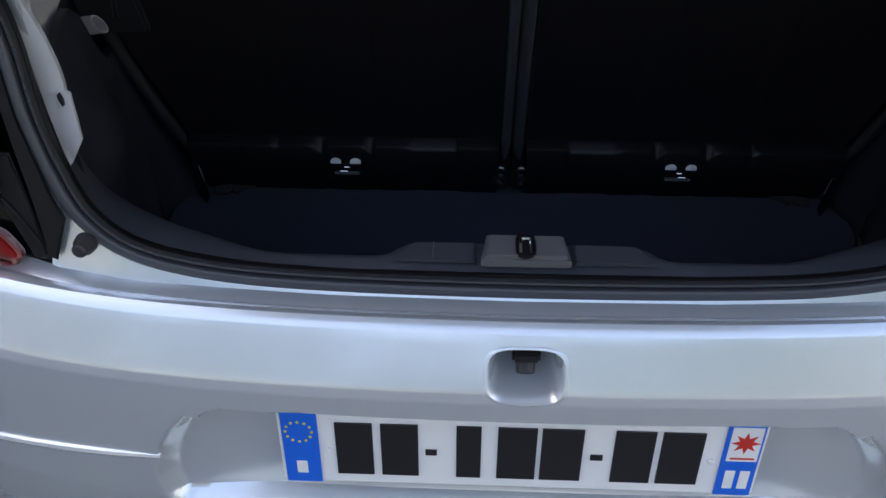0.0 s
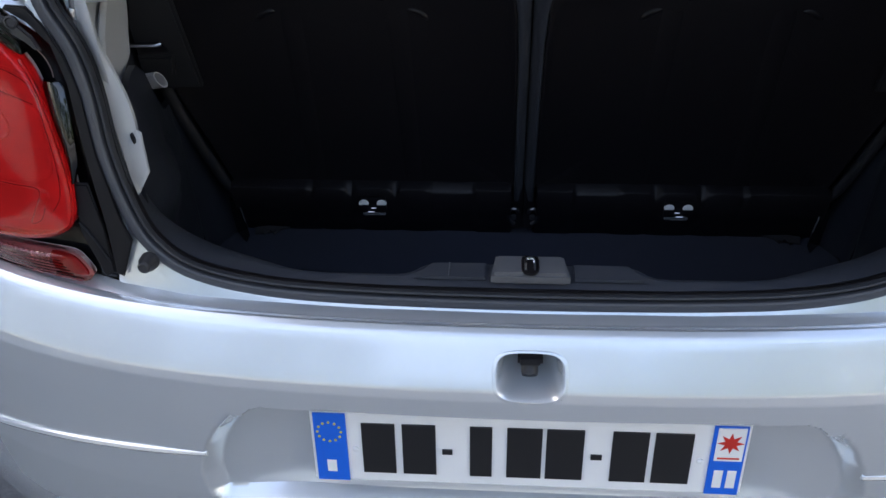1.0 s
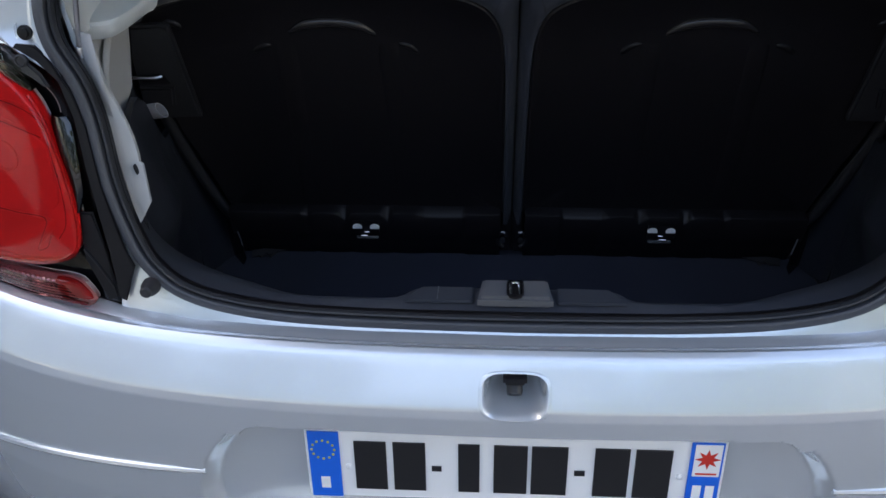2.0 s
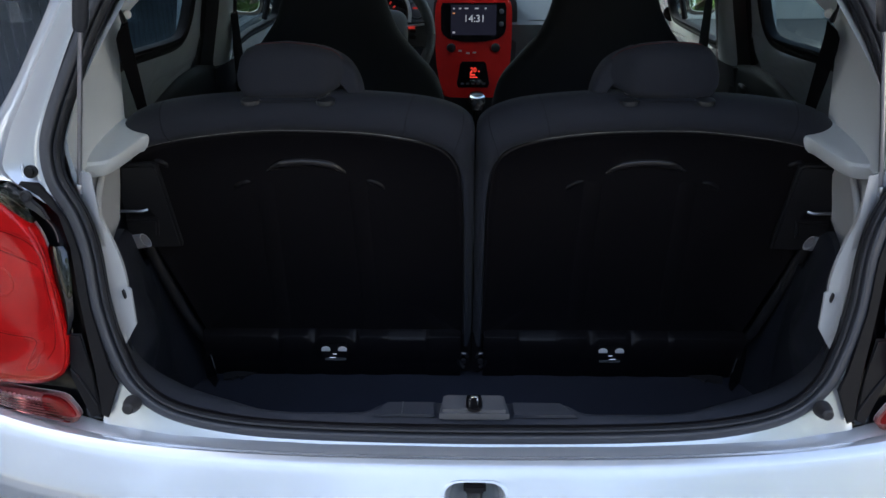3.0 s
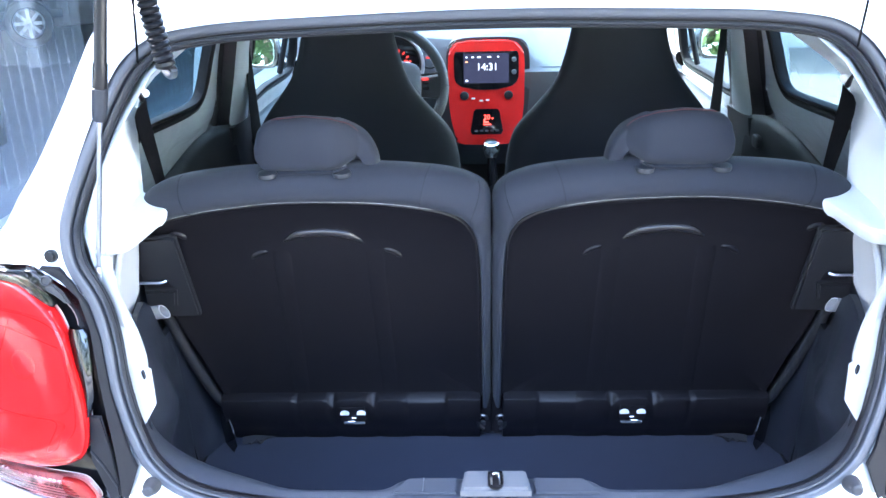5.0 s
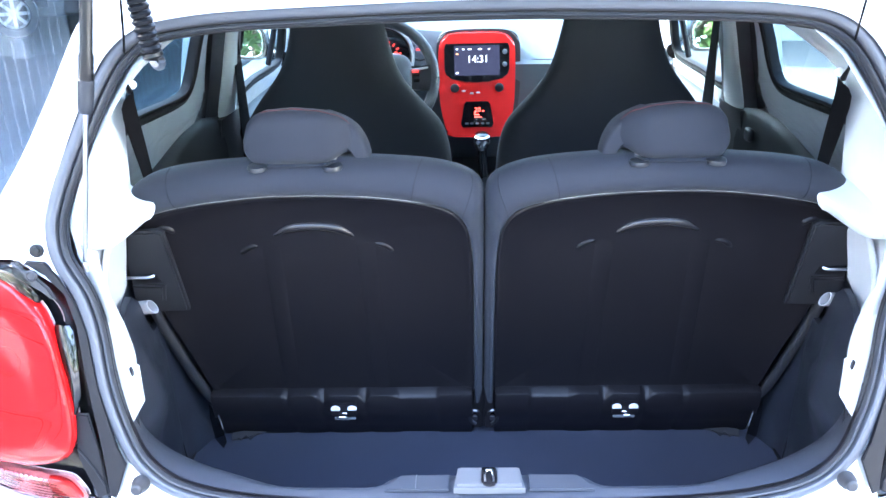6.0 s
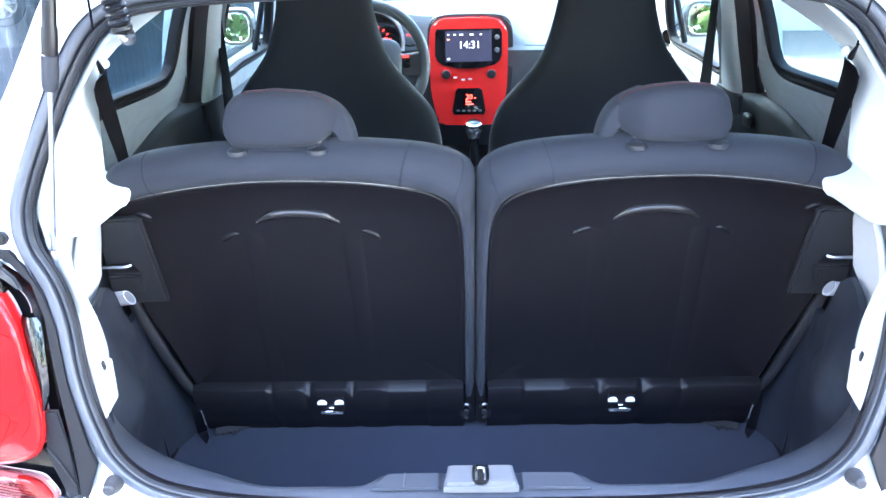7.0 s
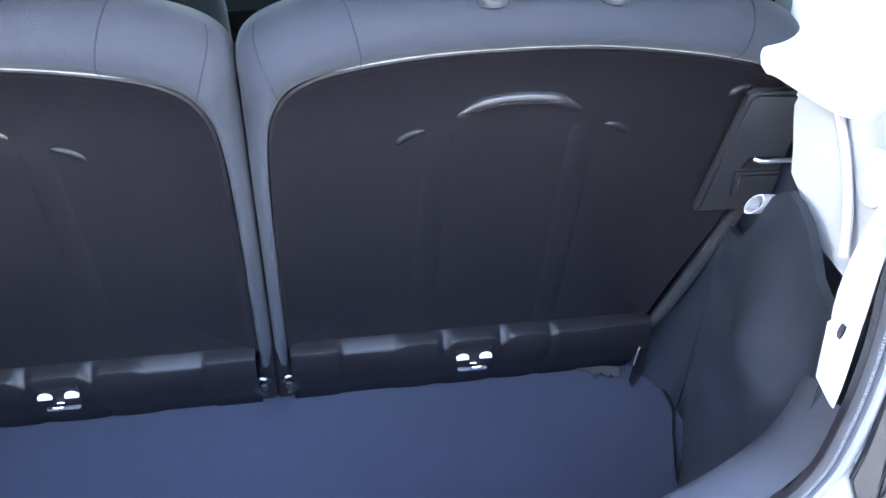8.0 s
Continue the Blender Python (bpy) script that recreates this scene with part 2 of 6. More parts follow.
def slat_fabric():
    """Sheer blind fabric; most of the light passes through the weave."""
    m = mat("blind_fabric", (0.26, 0.275, 0.27), 0.8, grain=0.15, size=300, vary=0.08, vary_size=3)
    nodes, links = m.node_tree.nodes, m.node_tree.links
    mix, open_weave = nodes.new("ShaderNodeMixShader"), nodes.new("ShaderNodeBsdfTransparent")
    mix.inputs[0].default_value = 0.875
    links.new(nodes["Principled BSDF"].outputs[0], mix.inputs[1])
    links.new(open_weave.outputs[0], mix.inputs[2])
    links.new(mix.outputs[0], nodes["Material Output"].inputs[0])
    return m


SLAT = slat_fabric()


# ---- shaping ----
BASE = {}


def thing(name, at, label="", category="", group="", kind=""):
    ob = new(name)
    ob.empty_display_size = 0.05
    ob.location = at
    BASE[ob.name] = Vector(at)
    return tagged(ob, label, category, group, kind)


def part(name, bm, material, parent=None, label="", smooth=True):
    bmesh.ops.recalc_face_normals(bm, faces=bm.faces)
    me = bpy.data.meshes.new(name)
    bm.to_mesh(me)
    bm.free()
    me.materials.append(material)
    if smooth:
        me.shade_smooth()
        me.set_sharp_from_angle(angle=radians(38))
    ob = new(name, me)
    if parent is not None:
        ob.parent = parent
        if parent.name in BASE:
            ob.matrix_parent_inverse = Matrix.Translation(-BASE[parent.name])
    if label:
        ob["label"] = label
    return ob


def mirrored(ob):
    at = BASE[ob.name]
    return copy_thing(ob, Matrix.Translation((-at.x, at.y, at.z)) @ Matrix.Diagonal((-1, 1, 1, 1)))


def glide(pts, n, closed=False):
    """A smooth line through the points, n steps to each stretch."""
    p = [Vector(q) for q in pts]
    k, out = len(p), []
    for i in range(k if closed else k - 1):
        a, b, c, d = (p[j % k] if closed else p[min(max(j, 0), k - 1)] for j in (i - 1, i, i + 1, i + 2))
        for s in range(n):
            t = s / n
            out.append(0.5 * (2 * b + (c - a) * t + (2 * a - 5 * b + 4 * c - d) * t * t + (3 * b - a - 3 * c + d) * t ** 3))
    if not closed:
        out.append(p[-1])
    return out


def grid(rows, round_rows=False, round_cols=False, caps=False):
    bm = bmesh.new()
    v = [[bm.verts.new(p) for p in row] for row in rows]
    h, w = len(v), len(v[0])
    for i in range(h if round_rows else h - 1):
        for j in range(w if round_cols else w - 1):
            bm.faces.new((v[i][j], v[i][(j + 1) % w], v[(i + 1) % h][(j + 1) % w], v[(i + 1) % h][j]))
    if caps:
        bm.faces.new(v[0])
        bm.faces.new(v[-1])
    return bm


def sheet(rows, back):
    """A sheet with thickness: its face is the grid of rows, its back lies off by the vector."""
    back = Vector(back)
    bm = bmesh.new()
    front = [[bm.verts.new(p) for p in row] for row in rows]
    rear = [[bm.verts.new(Vector(p) + back) for p in row] for row in rows]
    h, w = len(rows), len(rows[0])
    for g in (front, rear):
        for i in range(h - 1):
            for j in range(w - 1):
                bm.faces.new((g[i][j], g[i][j + 1], g[i + 1][j + 1], g[i + 1][j]))
    for i in range(h - 1):
        for j in (0, w - 1):
            bm.faces.new((front[i][j], front[i + 1][j], rear[i + 1][j], rear[i][j]))
    for j in range(w - 1):
        for i in (0, h - 1):
            bm.faces.new((front[i][j], front[i][j + 1], rear[i][j + 1], rear[i][j]))
    return bm


def tube(pts, r, seg=10, caps=True):
    """A round rod along the points; r may change along them."""
    pts = [Vector(p) for p in pts]
    rs = r if isinstance(r, (list, tuple)) else [r] * len(pts)
    rows, side = [], None
    for i, p in enumerate(pts):
        d = (pts[min(i + 1, len(pts) - 1)] - pts[max(i - 1, 0)]).normalized()
        if side is None:
            side = d.orthogonal().normalized()
        side = (side - d * side.dot(d)).normalized()
        up = d.cross(side)
        rows.append([p + rs[i] * (math.cos(a) * side + math.sin(a) * up) for a in (2 * math.pi * k / seg for k in range(seg))])
    return grid(rows, round_cols=True, caps=caps)


def slab(outline, off, bevel=0.0, seg=2):
    """A plate: the outline and the same outline off by the vector, with softened edges."""
    bm = bmesh.new()
    off = Vector(off)
    a = [bm.verts.new(p) for p in outline]
    b = [bm.verts.new(Vector(p) + off) for p in outline]
    bm.faces.new(a)
    bm.faces.new(b)
    n = len(a)
    for i in range(n):
        bm.faces.new((a[i], a[(i + 1) % n], b[(i + 1) % n], b[i]))
    if bevel:
        edges = [e for e in bm.edges if (e.verts[0] in a) == (e.verts[1] in a)]
        bmesh.ops.bevel(bm, geom=edges, offset=bevel, segments=seg, affect="EDGES", clamp_overlap=True)
    return bm


def dome(outline, rings, centre=None):
    """Loops of the outline, shrunk towards the centre and moved off by a vector, one after the other, and closed."""
    outline = [Vector(p) for p in outline]
    mid = Vector(centre) if centre else sum(outline, Vector()) / len(outline)
    return grid([[mid + (p - mid) * k + Vector(off) for p in outline] for k, off in rings], round_cols=True, caps=True)


def box(centre, size, bevel=0.0, turn=None, seg=2):
    bm = bmesh.new()
    bmesh.ops.create_cube(bm, size=1.0)
    bmesh.ops.scale(bm, vec=size, verts=bm.verts)
    if bevel:
        bmesh.ops.bevel(bm, geom=list(bm.edges), offset=bevel, segments=seg, affect="EDGES", clamp_overlap=True)
    bmesh.ops.transform(bm, matrix=Matrix.Translation(centre) @ (turn or Matrix()), verts=bm.verts)
    return bm


def lathe(profile, at, axis=(0, 0, 1), seg=24, caps=True):
    """A turned shape: (radius, height) pairs round the axis."""
    axis = Vector(axis).normalized()
    a = axis.orthogonal().normalized()
    b = axis.cross(a)
    at = Vector(at)
    return grid([[at + axis * h + max(r, 1e-4) * (math.cos(t) * a + math.sin(t) * b) for t in (2 * math.pi * k / seg for k in range(seg))] for r, h in profile], round_cols=True, caps=caps)


def pillow(centre, size, power=0.6, seg=20, turn=None):
    """A cushion: a rounded block whose corners are softer with a higher power."""
    rows = []
    soft = lambda v: math.copysign(abs(v) ** power, v)  # noqa: E731
    for i in range(seg + 1):
        u = -math.pi / 2 + math.pi * (0.02 + 0.96 * i / seg)
        rows.append([Vector((size[0] / 2 * soft(math.cos(u)) * soft(math.cos(w)), size[1] / 2 * soft(math.cos(u)) * soft(math.sin(w)), size[2] / 2 * soft(math.sin(u)))) for w in (2 * math.pi * k / (2 * seg) for k in range(2 * seg))])
    bm = grid(rows, round_cols=True, caps=True)
    bmesh.ops.transform(bm, matrix=Matrix.Translation(centre) @ (turn or Matrix()), verts=bm.verts)
    return bm


def merge(*bms):
    """One mesh of several pieces that are one part."""
    out = bmesh.new()
    for bm in bms:
        me = bpy.data.meshes.new("piece")
        bm.to_mesh(me)
        bm.free()
        out.from_mesh(me)
        bpy.data.meshes.remove(me)
    return out


def lettering(text, height, at, turn):
    curve = bpy.data.curves.new("text", "FONT")
    curve.body, curve.size, curve.extrude = text, height, 0.0004
    curve.align_x, curve.align_y = "CENTER", "CENTER"
    ob = bpy.data.objects.new("text", curve)
    me = bpy.data.meshes.new_from_object(ob)
    bm = bmesh.new()
    bm.from_mesh(me)
    bpy.data.objects.remove(ob)
    bmesh.ops.transform(bm, matrix=Matrix.Translation(at) @ turn, verts=bm.verts)
    return bm


def step(a, b, v):
    t = min(max((v - a) / (b - a), 0.0), 1.0)
    return t * t * (3 - 2 * t)


def along(pairs, v):
    """The value at v on a line through (key, value) pairs."""
    return float(np.interp(v, [p[0] for p in pairs], [p[1] for p in pairs]))


# ---- the shape of the car's tail ----
def skin(x, z):
    """How far forward the tail's outer skin lies round the opening and under the lamps."""
    return 0.07 + 0.24 * (z - 0.75) + 0.9 * max(0.0, abs(x) - 0.45) ** 2


def bumper_edge(x):
    return 0.015 + 0.075 * x * x + 0.25 * abs(x) ** 6


def edge_lift(x):
    """How the bumper's upper edge rises towards the lamps."""
    return 0.22 * x ** 4


HALF_OPENING = [(0, .704), (.206, .707), (.326, .716), (.409, .737), (.457, .775), (.481, .824), (.497, .884), (.505, .95), (.517, .993), (.541, 1.037),
                (.546, 1.079), (.536, 1.118), (.514, 1.170), (.481, 1.238), (.449, 1.286), (.410, 1.313), (.355, 1.324), (.28, 1.3295), (.095, 1.335)]
LOOP = [(x, z) for x, z in HALF_OPENING] + [(0, 1.336)] + [(-x, z) for x, z in reversed(HALF_OPENING[1:])]
OPENING = [Vector((p.x, 0.085 + 0.24 * (p.z - 0.75), p.z)) for p in glide([(x, 0, z) for x, z in LOOP], 5, closed=True)]


def loop_normals(loop):
    """At each point of the opening's line, the way out of the opening, in its plane."""
    out = []
    n = len(loop)
    for i, p in enumerate(loop):
        d = (loop[(i + 1) % n] - loop[i - 1]).normalized()
        out.append(Vector((d.z, 0, -d.x)).normalized())
    return out


OUTWARD = loop_normals(OPENING)
INTO = Vector((0, 0.972, -0.233))


# ---- ground and surroundings ----
def flat(x0, x1, y0, y1, z, cells=1):
    return grid([[Vector((x0 + (x1 - x0) * i / cells, y0 + (y1 - y0) * j / cells, z)) for i in range(cells + 1)] for j in range(cells + 1)])


tagged(part("ground", flat(-600, 600, -600, 600, 0.0, 20), ASPHALT, smooth=False), "grey asphalt yard under the parked car", "ground", kind="structure")
tagged(part("pavement", box((-2.05, 3.0, 0.03), (0.36, 16.0, 0.06), 0.01), CONCRETE), "pale concrete kerb strip along the glazed front", "pavement", kind="structure")

tagged(part("showroom_floor", box((-5.7, 6.2, 0.012), (6.4, 15.9, 0.024)), SHOP_FLOOR), "pale grey floor behind the glazed front", "floor", kind="structure")

# glazed front beside the car
front = thing("wall_west", (-2.45, 6.2, 0.0), "dark grey building front with tall glazing", "wall", kind="structure")
part("plinth", box((-2.35, 6.2, 0.04), (0.2, 16.0, 0.08), 0.01), SLATE_WALL, front)
part("fascia", box((-2.4, 6.2, 2.60), (0.3, 16.0, 0.36), 0.01), SLATE_WALL, front)
part("back_wall", box((-9.0, 6.2, 1.30), (0.2, 16.0, 2.6)), SLATE_WALL, front)
part("end_wall", box((-5.7, -1.85, 0.25), (6.4, 0.2, 0.5), 0.01), SLATE_WALL, front)
part("far_end_wall", box((-5.7, 14.25, 1.30), (6.4, 0.2, 2.6)), SLATE_WALL, front)
part("soffit", box((-6.0, 6.2, 2.70), (6.9, 16.0, 0.15)), SLATE_WALL, front)
for n in range(5):
    y = -0.2 + 3.2 * n
    win = thing("window_1" if n == 0 else "window_%d" % (n + 1), (-2.35, y, 0.12), "tall shop window in an aluminium frame", "window", kind="structure")
    part("window_frame", merge(*[box((-2.35, y - 1.57 + 3.14 * k, 1.27), (0.08, 0.06, 2.30), 0.005) for k in (0, 1)],
                               *[box((-2.35, y, 0.10 + 2.29 * k), (0.08, 3.08, 0.04), 0.005) for k in (0, 1)]), ALUMINIUM, win)
    pane = part("pane", box((-2.35, y, 1.26), (0.008, 3.08, 2.24)), SHOP_GLASS, win)
    pane.visible_shadow = False
    blind = thing("vertical_blind", (-2.48, y, 0.18), "sheer grey vertical blind hanging behind the glass", "blind", "blinds in the shop windows")
    part("rail", box((-2.48, y, 2.38), (0.05, 3.0, 0.04), 0.004), ALUMINIUM, blind)
    random.seed(n)
    slat_mesh = None
    for k in range(26):
        turn = Matrix.Rotation(radians(5 + random.uniform(-2.5, 2.5)), 4, "Z")
        at = Vector((-2.48, y - 1.44 + 0.115 * k, 1.27))
        if slat_mesh is None:
            hems = [grid([[Vector((-0.0135 - 0.0015 * n, -0.074 + 0.012 * i, -1.09 + 2.18 * j / 4)) for i in range(2)] for j in range(5)]) for n in range(2)]
            bm = merge(grid([[Vector((0.026 * math.sin(math.pi * i / 6) - 0.012, -0.074 + 0.148 * i / 6, -1.09 + 2.18 * j / 4)) for i in range(7)] for j in range(5)]), *hems)
            ob = part("slat", bm, SLAT, blind)
            slat_mesh = ob.data
        else:
            ob = new("slat", slat_mesh)
            ob.parent = blind
        ob.matrix_parent_inverse = Matrix.Translation(-BASE[blind.name])
        ob.matrix_basis = Matrix.Translation(at) @ turn

# slatted screen and white posts ahead of the car
screen_wall = thing("wall_north", (0.0, 9.0, 0.0), "grey-green slatted screen ahead of the car", "wall", kind="structure")
part("backing", box((-0.90, 9.12, 1.3), (2.61, 0.06, 2.6)), SLAT_GREEN, screen_wall)
slat_data = None
for k in range(21):
    if slat_data is None:
        ob = part("slat", box((0, 0, 0), (0.09, 0.03, 2.6), 0.004, seg=1), SLAT_GREEN, screen_wall, smooth=False)
        slat_data = ob.data
    else:
        ob = new("slat", slat_data)
        ob.parent = screen_wall
    ob.matrix_parent_inverse = Matrix.Translation(-BASE[screen_wall.name])
    ob.matrix_basis = Matrix.Translation((-2.10 + 0.12 * k, 9.07, 1.3))
post = thing("post", (-2.19, 8.9, 0), "white painted steel post before the screen", "post", "posts of the screen")
part("shaft", box((-2.19, 8.9, 1.4), (0.12, 0.12, 2.8), 0.01), WHITE_PAINT, post)
part("foot", box((-2.19, 8.9, 0.01), (0.2, 0.2, 0.02), 0.004), WHITE_PAINT, post)
for x in (-0.89, 0.41):
    copy_thing(post, Matrix.Translation((x, 8.9, 0)))

pale = thing("wall_north_east", (3.70, 9.1, 0.0), "pale rendered wall beside the slatted screen", "wall", kind="structure")
part("wall", box((3.70, 9.15, 2.0), (6.59, 0.2, 4.0), 0.01), RENDER_WALL, pale)
part("plinth", box((3.70, 9.03, 0.2), (6.49, 0.06, 0.4), 0.01), CONCRETE, pale)

# pale building on the other side
east = thing("wall_east", (7.0, 2.0, 0.0), "pale rendered house wall in the light", "wall", kind="structure")
part("wall", box((7.1, 2.0, 2.5), (0.3, 26.0, 5.0), 0.01), RENDER_WALL, east)
part("plinth", box((6.93, 2.0, 0.2), (0.06, 26.0, 0.4), 0.01), CONCRETE, east)

def tree(at, height, seed, label):
    rnd = random.Random(seed)
    t = thing("tree", at, label, "tree", "trees behind the yard")
    x, y, z = at
    part("trunk", tube([(x, y, 0), (x + .05, y, height * .3), (x - .05, y + .1, height * .6), (x, y, height * .85)], [.16, .13, .08, .02], 9), BARK, t)
    limbs = []
    for k in range(7):
        a, h = rnd.uniform(0, 6.28), height * rnd.uniform(.35, .65)
        e = Vector((x + 1.5 * math.cos(a), y + 1.5 * math.sin(a), h + rnd.uniform(.6, 1.4)))
        limbs.append(tube([(x, y, h), (Vector((x, y, h)) + e) / 2 + Vector((0, 0, .1)), e], [.06, .04, .015], 6))
    part("limbs", merge(*limbs), BARK, t)
    verts, faces = [], []
    for k in range(2600):
        a, u = rnd.uniform(0, 6.28), rnd.uniform(0, 1)
        r = 1.9 * math.sqrt(rnd.uniform(.15, 1)) * (0.45 + 0.55 * math.sin(math.pi * (0.12 + 0.85 * u)))
        c = Vector((x + r * math.cos(a) * rnd.uniform(.8, 1.15), y + r * math.sin(a), height * (.24 + .80 * u)))
        if noise.noise(c * 0.9) < -0.18:
            continue
        m = Euler((rnd.uniform(-1, 1), rnd.uniform(-1, 1), rnd.uniform(0, 6.28))).to_matrix()
        s = rnd.uniform(.10, .22)
        i = len(verts)
        verts += [c + m @ Vector(q) * s for q in ((-1, 0, 0), (-.3, -.5, .1), (.9, -.1, 0), (-.2, .55, .12))]
        faces.append((i, i + 1, i + 2, i + 3))
    me = bpy.data.meshes.new("crown")
    me.from_pydata(verts, [], faces)
    me.materials.append(LEAF)
    crown = new("crown", me)
    crown.parent, crown.matrix_parent_inverse = t, Matrix.Translation(-BASE[t.name])


for k, (x, y, h) in enumerate(((-6.5, -9.0, 5.5), (-3.9, -11.2, 6.2), (-1.2, -13.5, 5.4), (1.4, -12.6, 6.4), (3.9, -11.2, 5.4), (5.6, -9.9, 6.3), (7.6, -8.0, 5.6), (-9.0, -7.4, 6.0))):
    tree((x, y, 0.0), h, k, "leafy green tree standing behind the yard")


# dark car behind the blinds
def wheel(parent, at, side, r=0.31, label="alloy wheel with spokes"):
    x, y, z = at
    axle = Vector((side, 0, 0))
    w = part("wheel", lathe([(r * .66, -.10), (r * .93, -.10), (r, -.07), (r, .06), (r * .93, .09), (r * .68, .09), (r * .64, .05), (r * .62, -.06)], at, axle, 32), TYRE, parent, label)
    part("rim", lathe([(r * .63, -.08), (r * .66, .05), (r * .62, .07), (r * .58, .05), (r * .56, -.02)], at, axle, 32, False), ALUMINIUM, w)
    part("disc", lathe([(r * .57, -.03), (r * .57, -.02), (.02, -.018)], at, axle, 32), TYRE, w)
    spokes = []
    for k in range(8):
        turn = Matrix.Rotation(2 * math.pi * k / 8, 4, "X")
        spokes.append(box(Vector(at) + axle * .055, (.02, .045, r * .6), .006, turn @ Matrix.Translation((0, 0, r * .33))))
    part("spokes", merge(*spokes), ALUMINIUM, w)
    part("hub_cap", lathe([(.05, .03), (.05, .07), (.03, .078)], at, axle, 16), ALUMINIUM, w)


def far_car(at, turn, label):
    x, y, up = at
    c = thing("parked_car", at, label, "car", "cars behind the blinds")
    prof = [(-2.0, .35), (-2.05, .7), (-1.9, .95), (-1.2, 1.02), (-.45, 1.42), (.9, 1.45), (1.7, 1.05), (1.95, .95), (2.0, .4)]
    rows = []
    for s, wx in ((-.86, .9), (-.80, .97), (0, 1.0), (.80, .97), (.86, .9)):
        rows.append([Vector((x + s * (0.80 if q[1] > 1.05 else 1), y + q[0] * wx, up + .35 + (q[1] - .35) * (0.97 if abs(s) > .8 else 1))) for q in glide([(p[0], p[1], 0) for p in prof], 4)])
    part("body", grid(rows), CAR_DARK, c)
    part("underbody", box((x, y, up + .3), (1.5, 3.9, .12), .02), TYRE, c)
    for s in (-1, 1):
        part("side_window", slab([(x + s * .80, y - 1.0, up + 1.0), (x + s * .68, y - .45, up + 1.34), (x + s * .68, y + .9, up + 1.37), (x + s * .80, y + 1.5, up + 1.02)], (s * .01, 0, 0)), BLACK_GLOSS, c)
        part("side_skirt", sheet([[Vector((x + s * .865, y + q, up + z)) for q in (-.85, 0, .85)] for z in (.28, .6, .95)], (s * .01, 0, 0)), CAR_DARK, c)
        part("headlight", pillow((x + s * .66, y - 1.90, up + .76), (.36, .30, .18)), CHROME, c, "bright headlamp")
        for q in (-1.28, 1.25):
            wheel(c, (x + s * .80, y + q, up + .31), s)
    c.rotation_euler.z = radians(turn)


far_car((-5.24, 11.85, 0.024), -62, "dark grey hatchback standing side-on behind the blinds")
far_car((-4.82, 5.65, 0.024), 30, "dark grey hatchback with its front towards the window")


# ---- the car: body ----
car = thing("car", (0.0, 1.6, 0.0), "silver small hatchback with its tailgate open", "car")


def bumper_face(x, z):
    """The bumper's outer face: a sloped top, a crease, an upright face with the plate's recess and the hole of the rear view camera."""
    zz = z - edge_lift(x)
    y = along(((.25, .0), (.35, -.02), (.45, -.0265), (.52, -.0275), (.60, -.027), (.645, -.0255), (.658, -.0225), (.668, -.0165), (.702, .0045), (.711, .0105), (.716, .019)), zz)
    y += bumper_edge(x) - 0.015
    # recess round the number plate
    ramp = lambda lo, hi, v: min(max((v - lo) / (hi - lo), 0.0), 1.0)  # noqa: E731
    half = along(((.470, .402), (.496, .405), (.511, .402), (.546, .392), (.575, .376), (.595, .360), (.608, .344), (.614, .334), (.6185, .322)), z)
    floor = .442 + .020 * step(.372, .405, abs(x))
    corner = .018 * (1 - math.sqrt(max(0.0, 1 - ramp(.30, .335, abs(x)) ** 2)))
    inside = min(ramp(half, half - .022, abs(x)), ramp(.6185 - corner, .6125 - corner, z), ramp(floor, floor + .014, z))
    y += inside * (0.014 - .010 * step(.27, .40, abs(x)) - y)
    return y


CAMERA_AT = (0, -.001, .6655)
HOLE_Z, HOLE_HALF = .6715, .0246
XS = sorted(set([round(-.79 + .0105 * i, 4) for i in range(151)] + [round(-.06 + .003 * i, 4) for i in range(41)] + [round(q * (.255 + .003 * i), 4) for i in range(54) for q in (-1, 1)]))
ZS = sorted(set([round(.26 + .012 * i, 4) for i in range(13)] + [round(.410 + .005 * i, 4) for i in range(39)] + [round(.605 + .0025 * i, 4) for i in range(43)] + [.7135, .716]))
bm = grid([[Vector((x, bumper_face(x, z + edge_lift(x)), z + edge_lift(x))) for x in XS] for z in ZS])
gone = [f for f in bm.faces if any(abs(v.co.x / .0385) ** 3.6 + abs((v.co.z - HOLE_Z) / HOLE_HALF) ** 3.6 < 1 for v in f.verts)]
bmesh.ops.delete(bm, geom=gone, context="FACES")
bumper = part("rear_bumper", bm, PAINT, car, "silver painted bumper with a plate recess")


def hole_ring(k, deep, up=0.0, power=.56):
    """One loop of the moulded hole: k of its full size, that far behind the bumper's face."""
    out = []
    for j in range(64):
        a = 2 * math.pi * j / 64
        x, z = .0385 * math.copysign(abs(math.cos(a)) ** power, math.cos(a)), HOLE_HALF * math.copysign(abs(math.sin(a)) ** power, math.sin(a))
        if z < 0:
            x *= 1 - .10 * (z / HOLE_HALF) ** 2
        x, z = x * k, HOLE_Z + z * k + up
        out.append(Vector((x, bumper_face(.2, z) - bumper_edge(.2) + .015 + deep, z)))
    return out


def hole_deep(k, y, up=0.0):
    """A loop inside the hole, at that depth."""
    return [Vector((p.x, y, p.z)) for p in hole_ring(k, 0, up)]


blend = lambda k, u, y: [a.lerp(b, u) for a, b in zip(hole_ring(k, .004), hole_deep(k, y))]  # noqa: E731
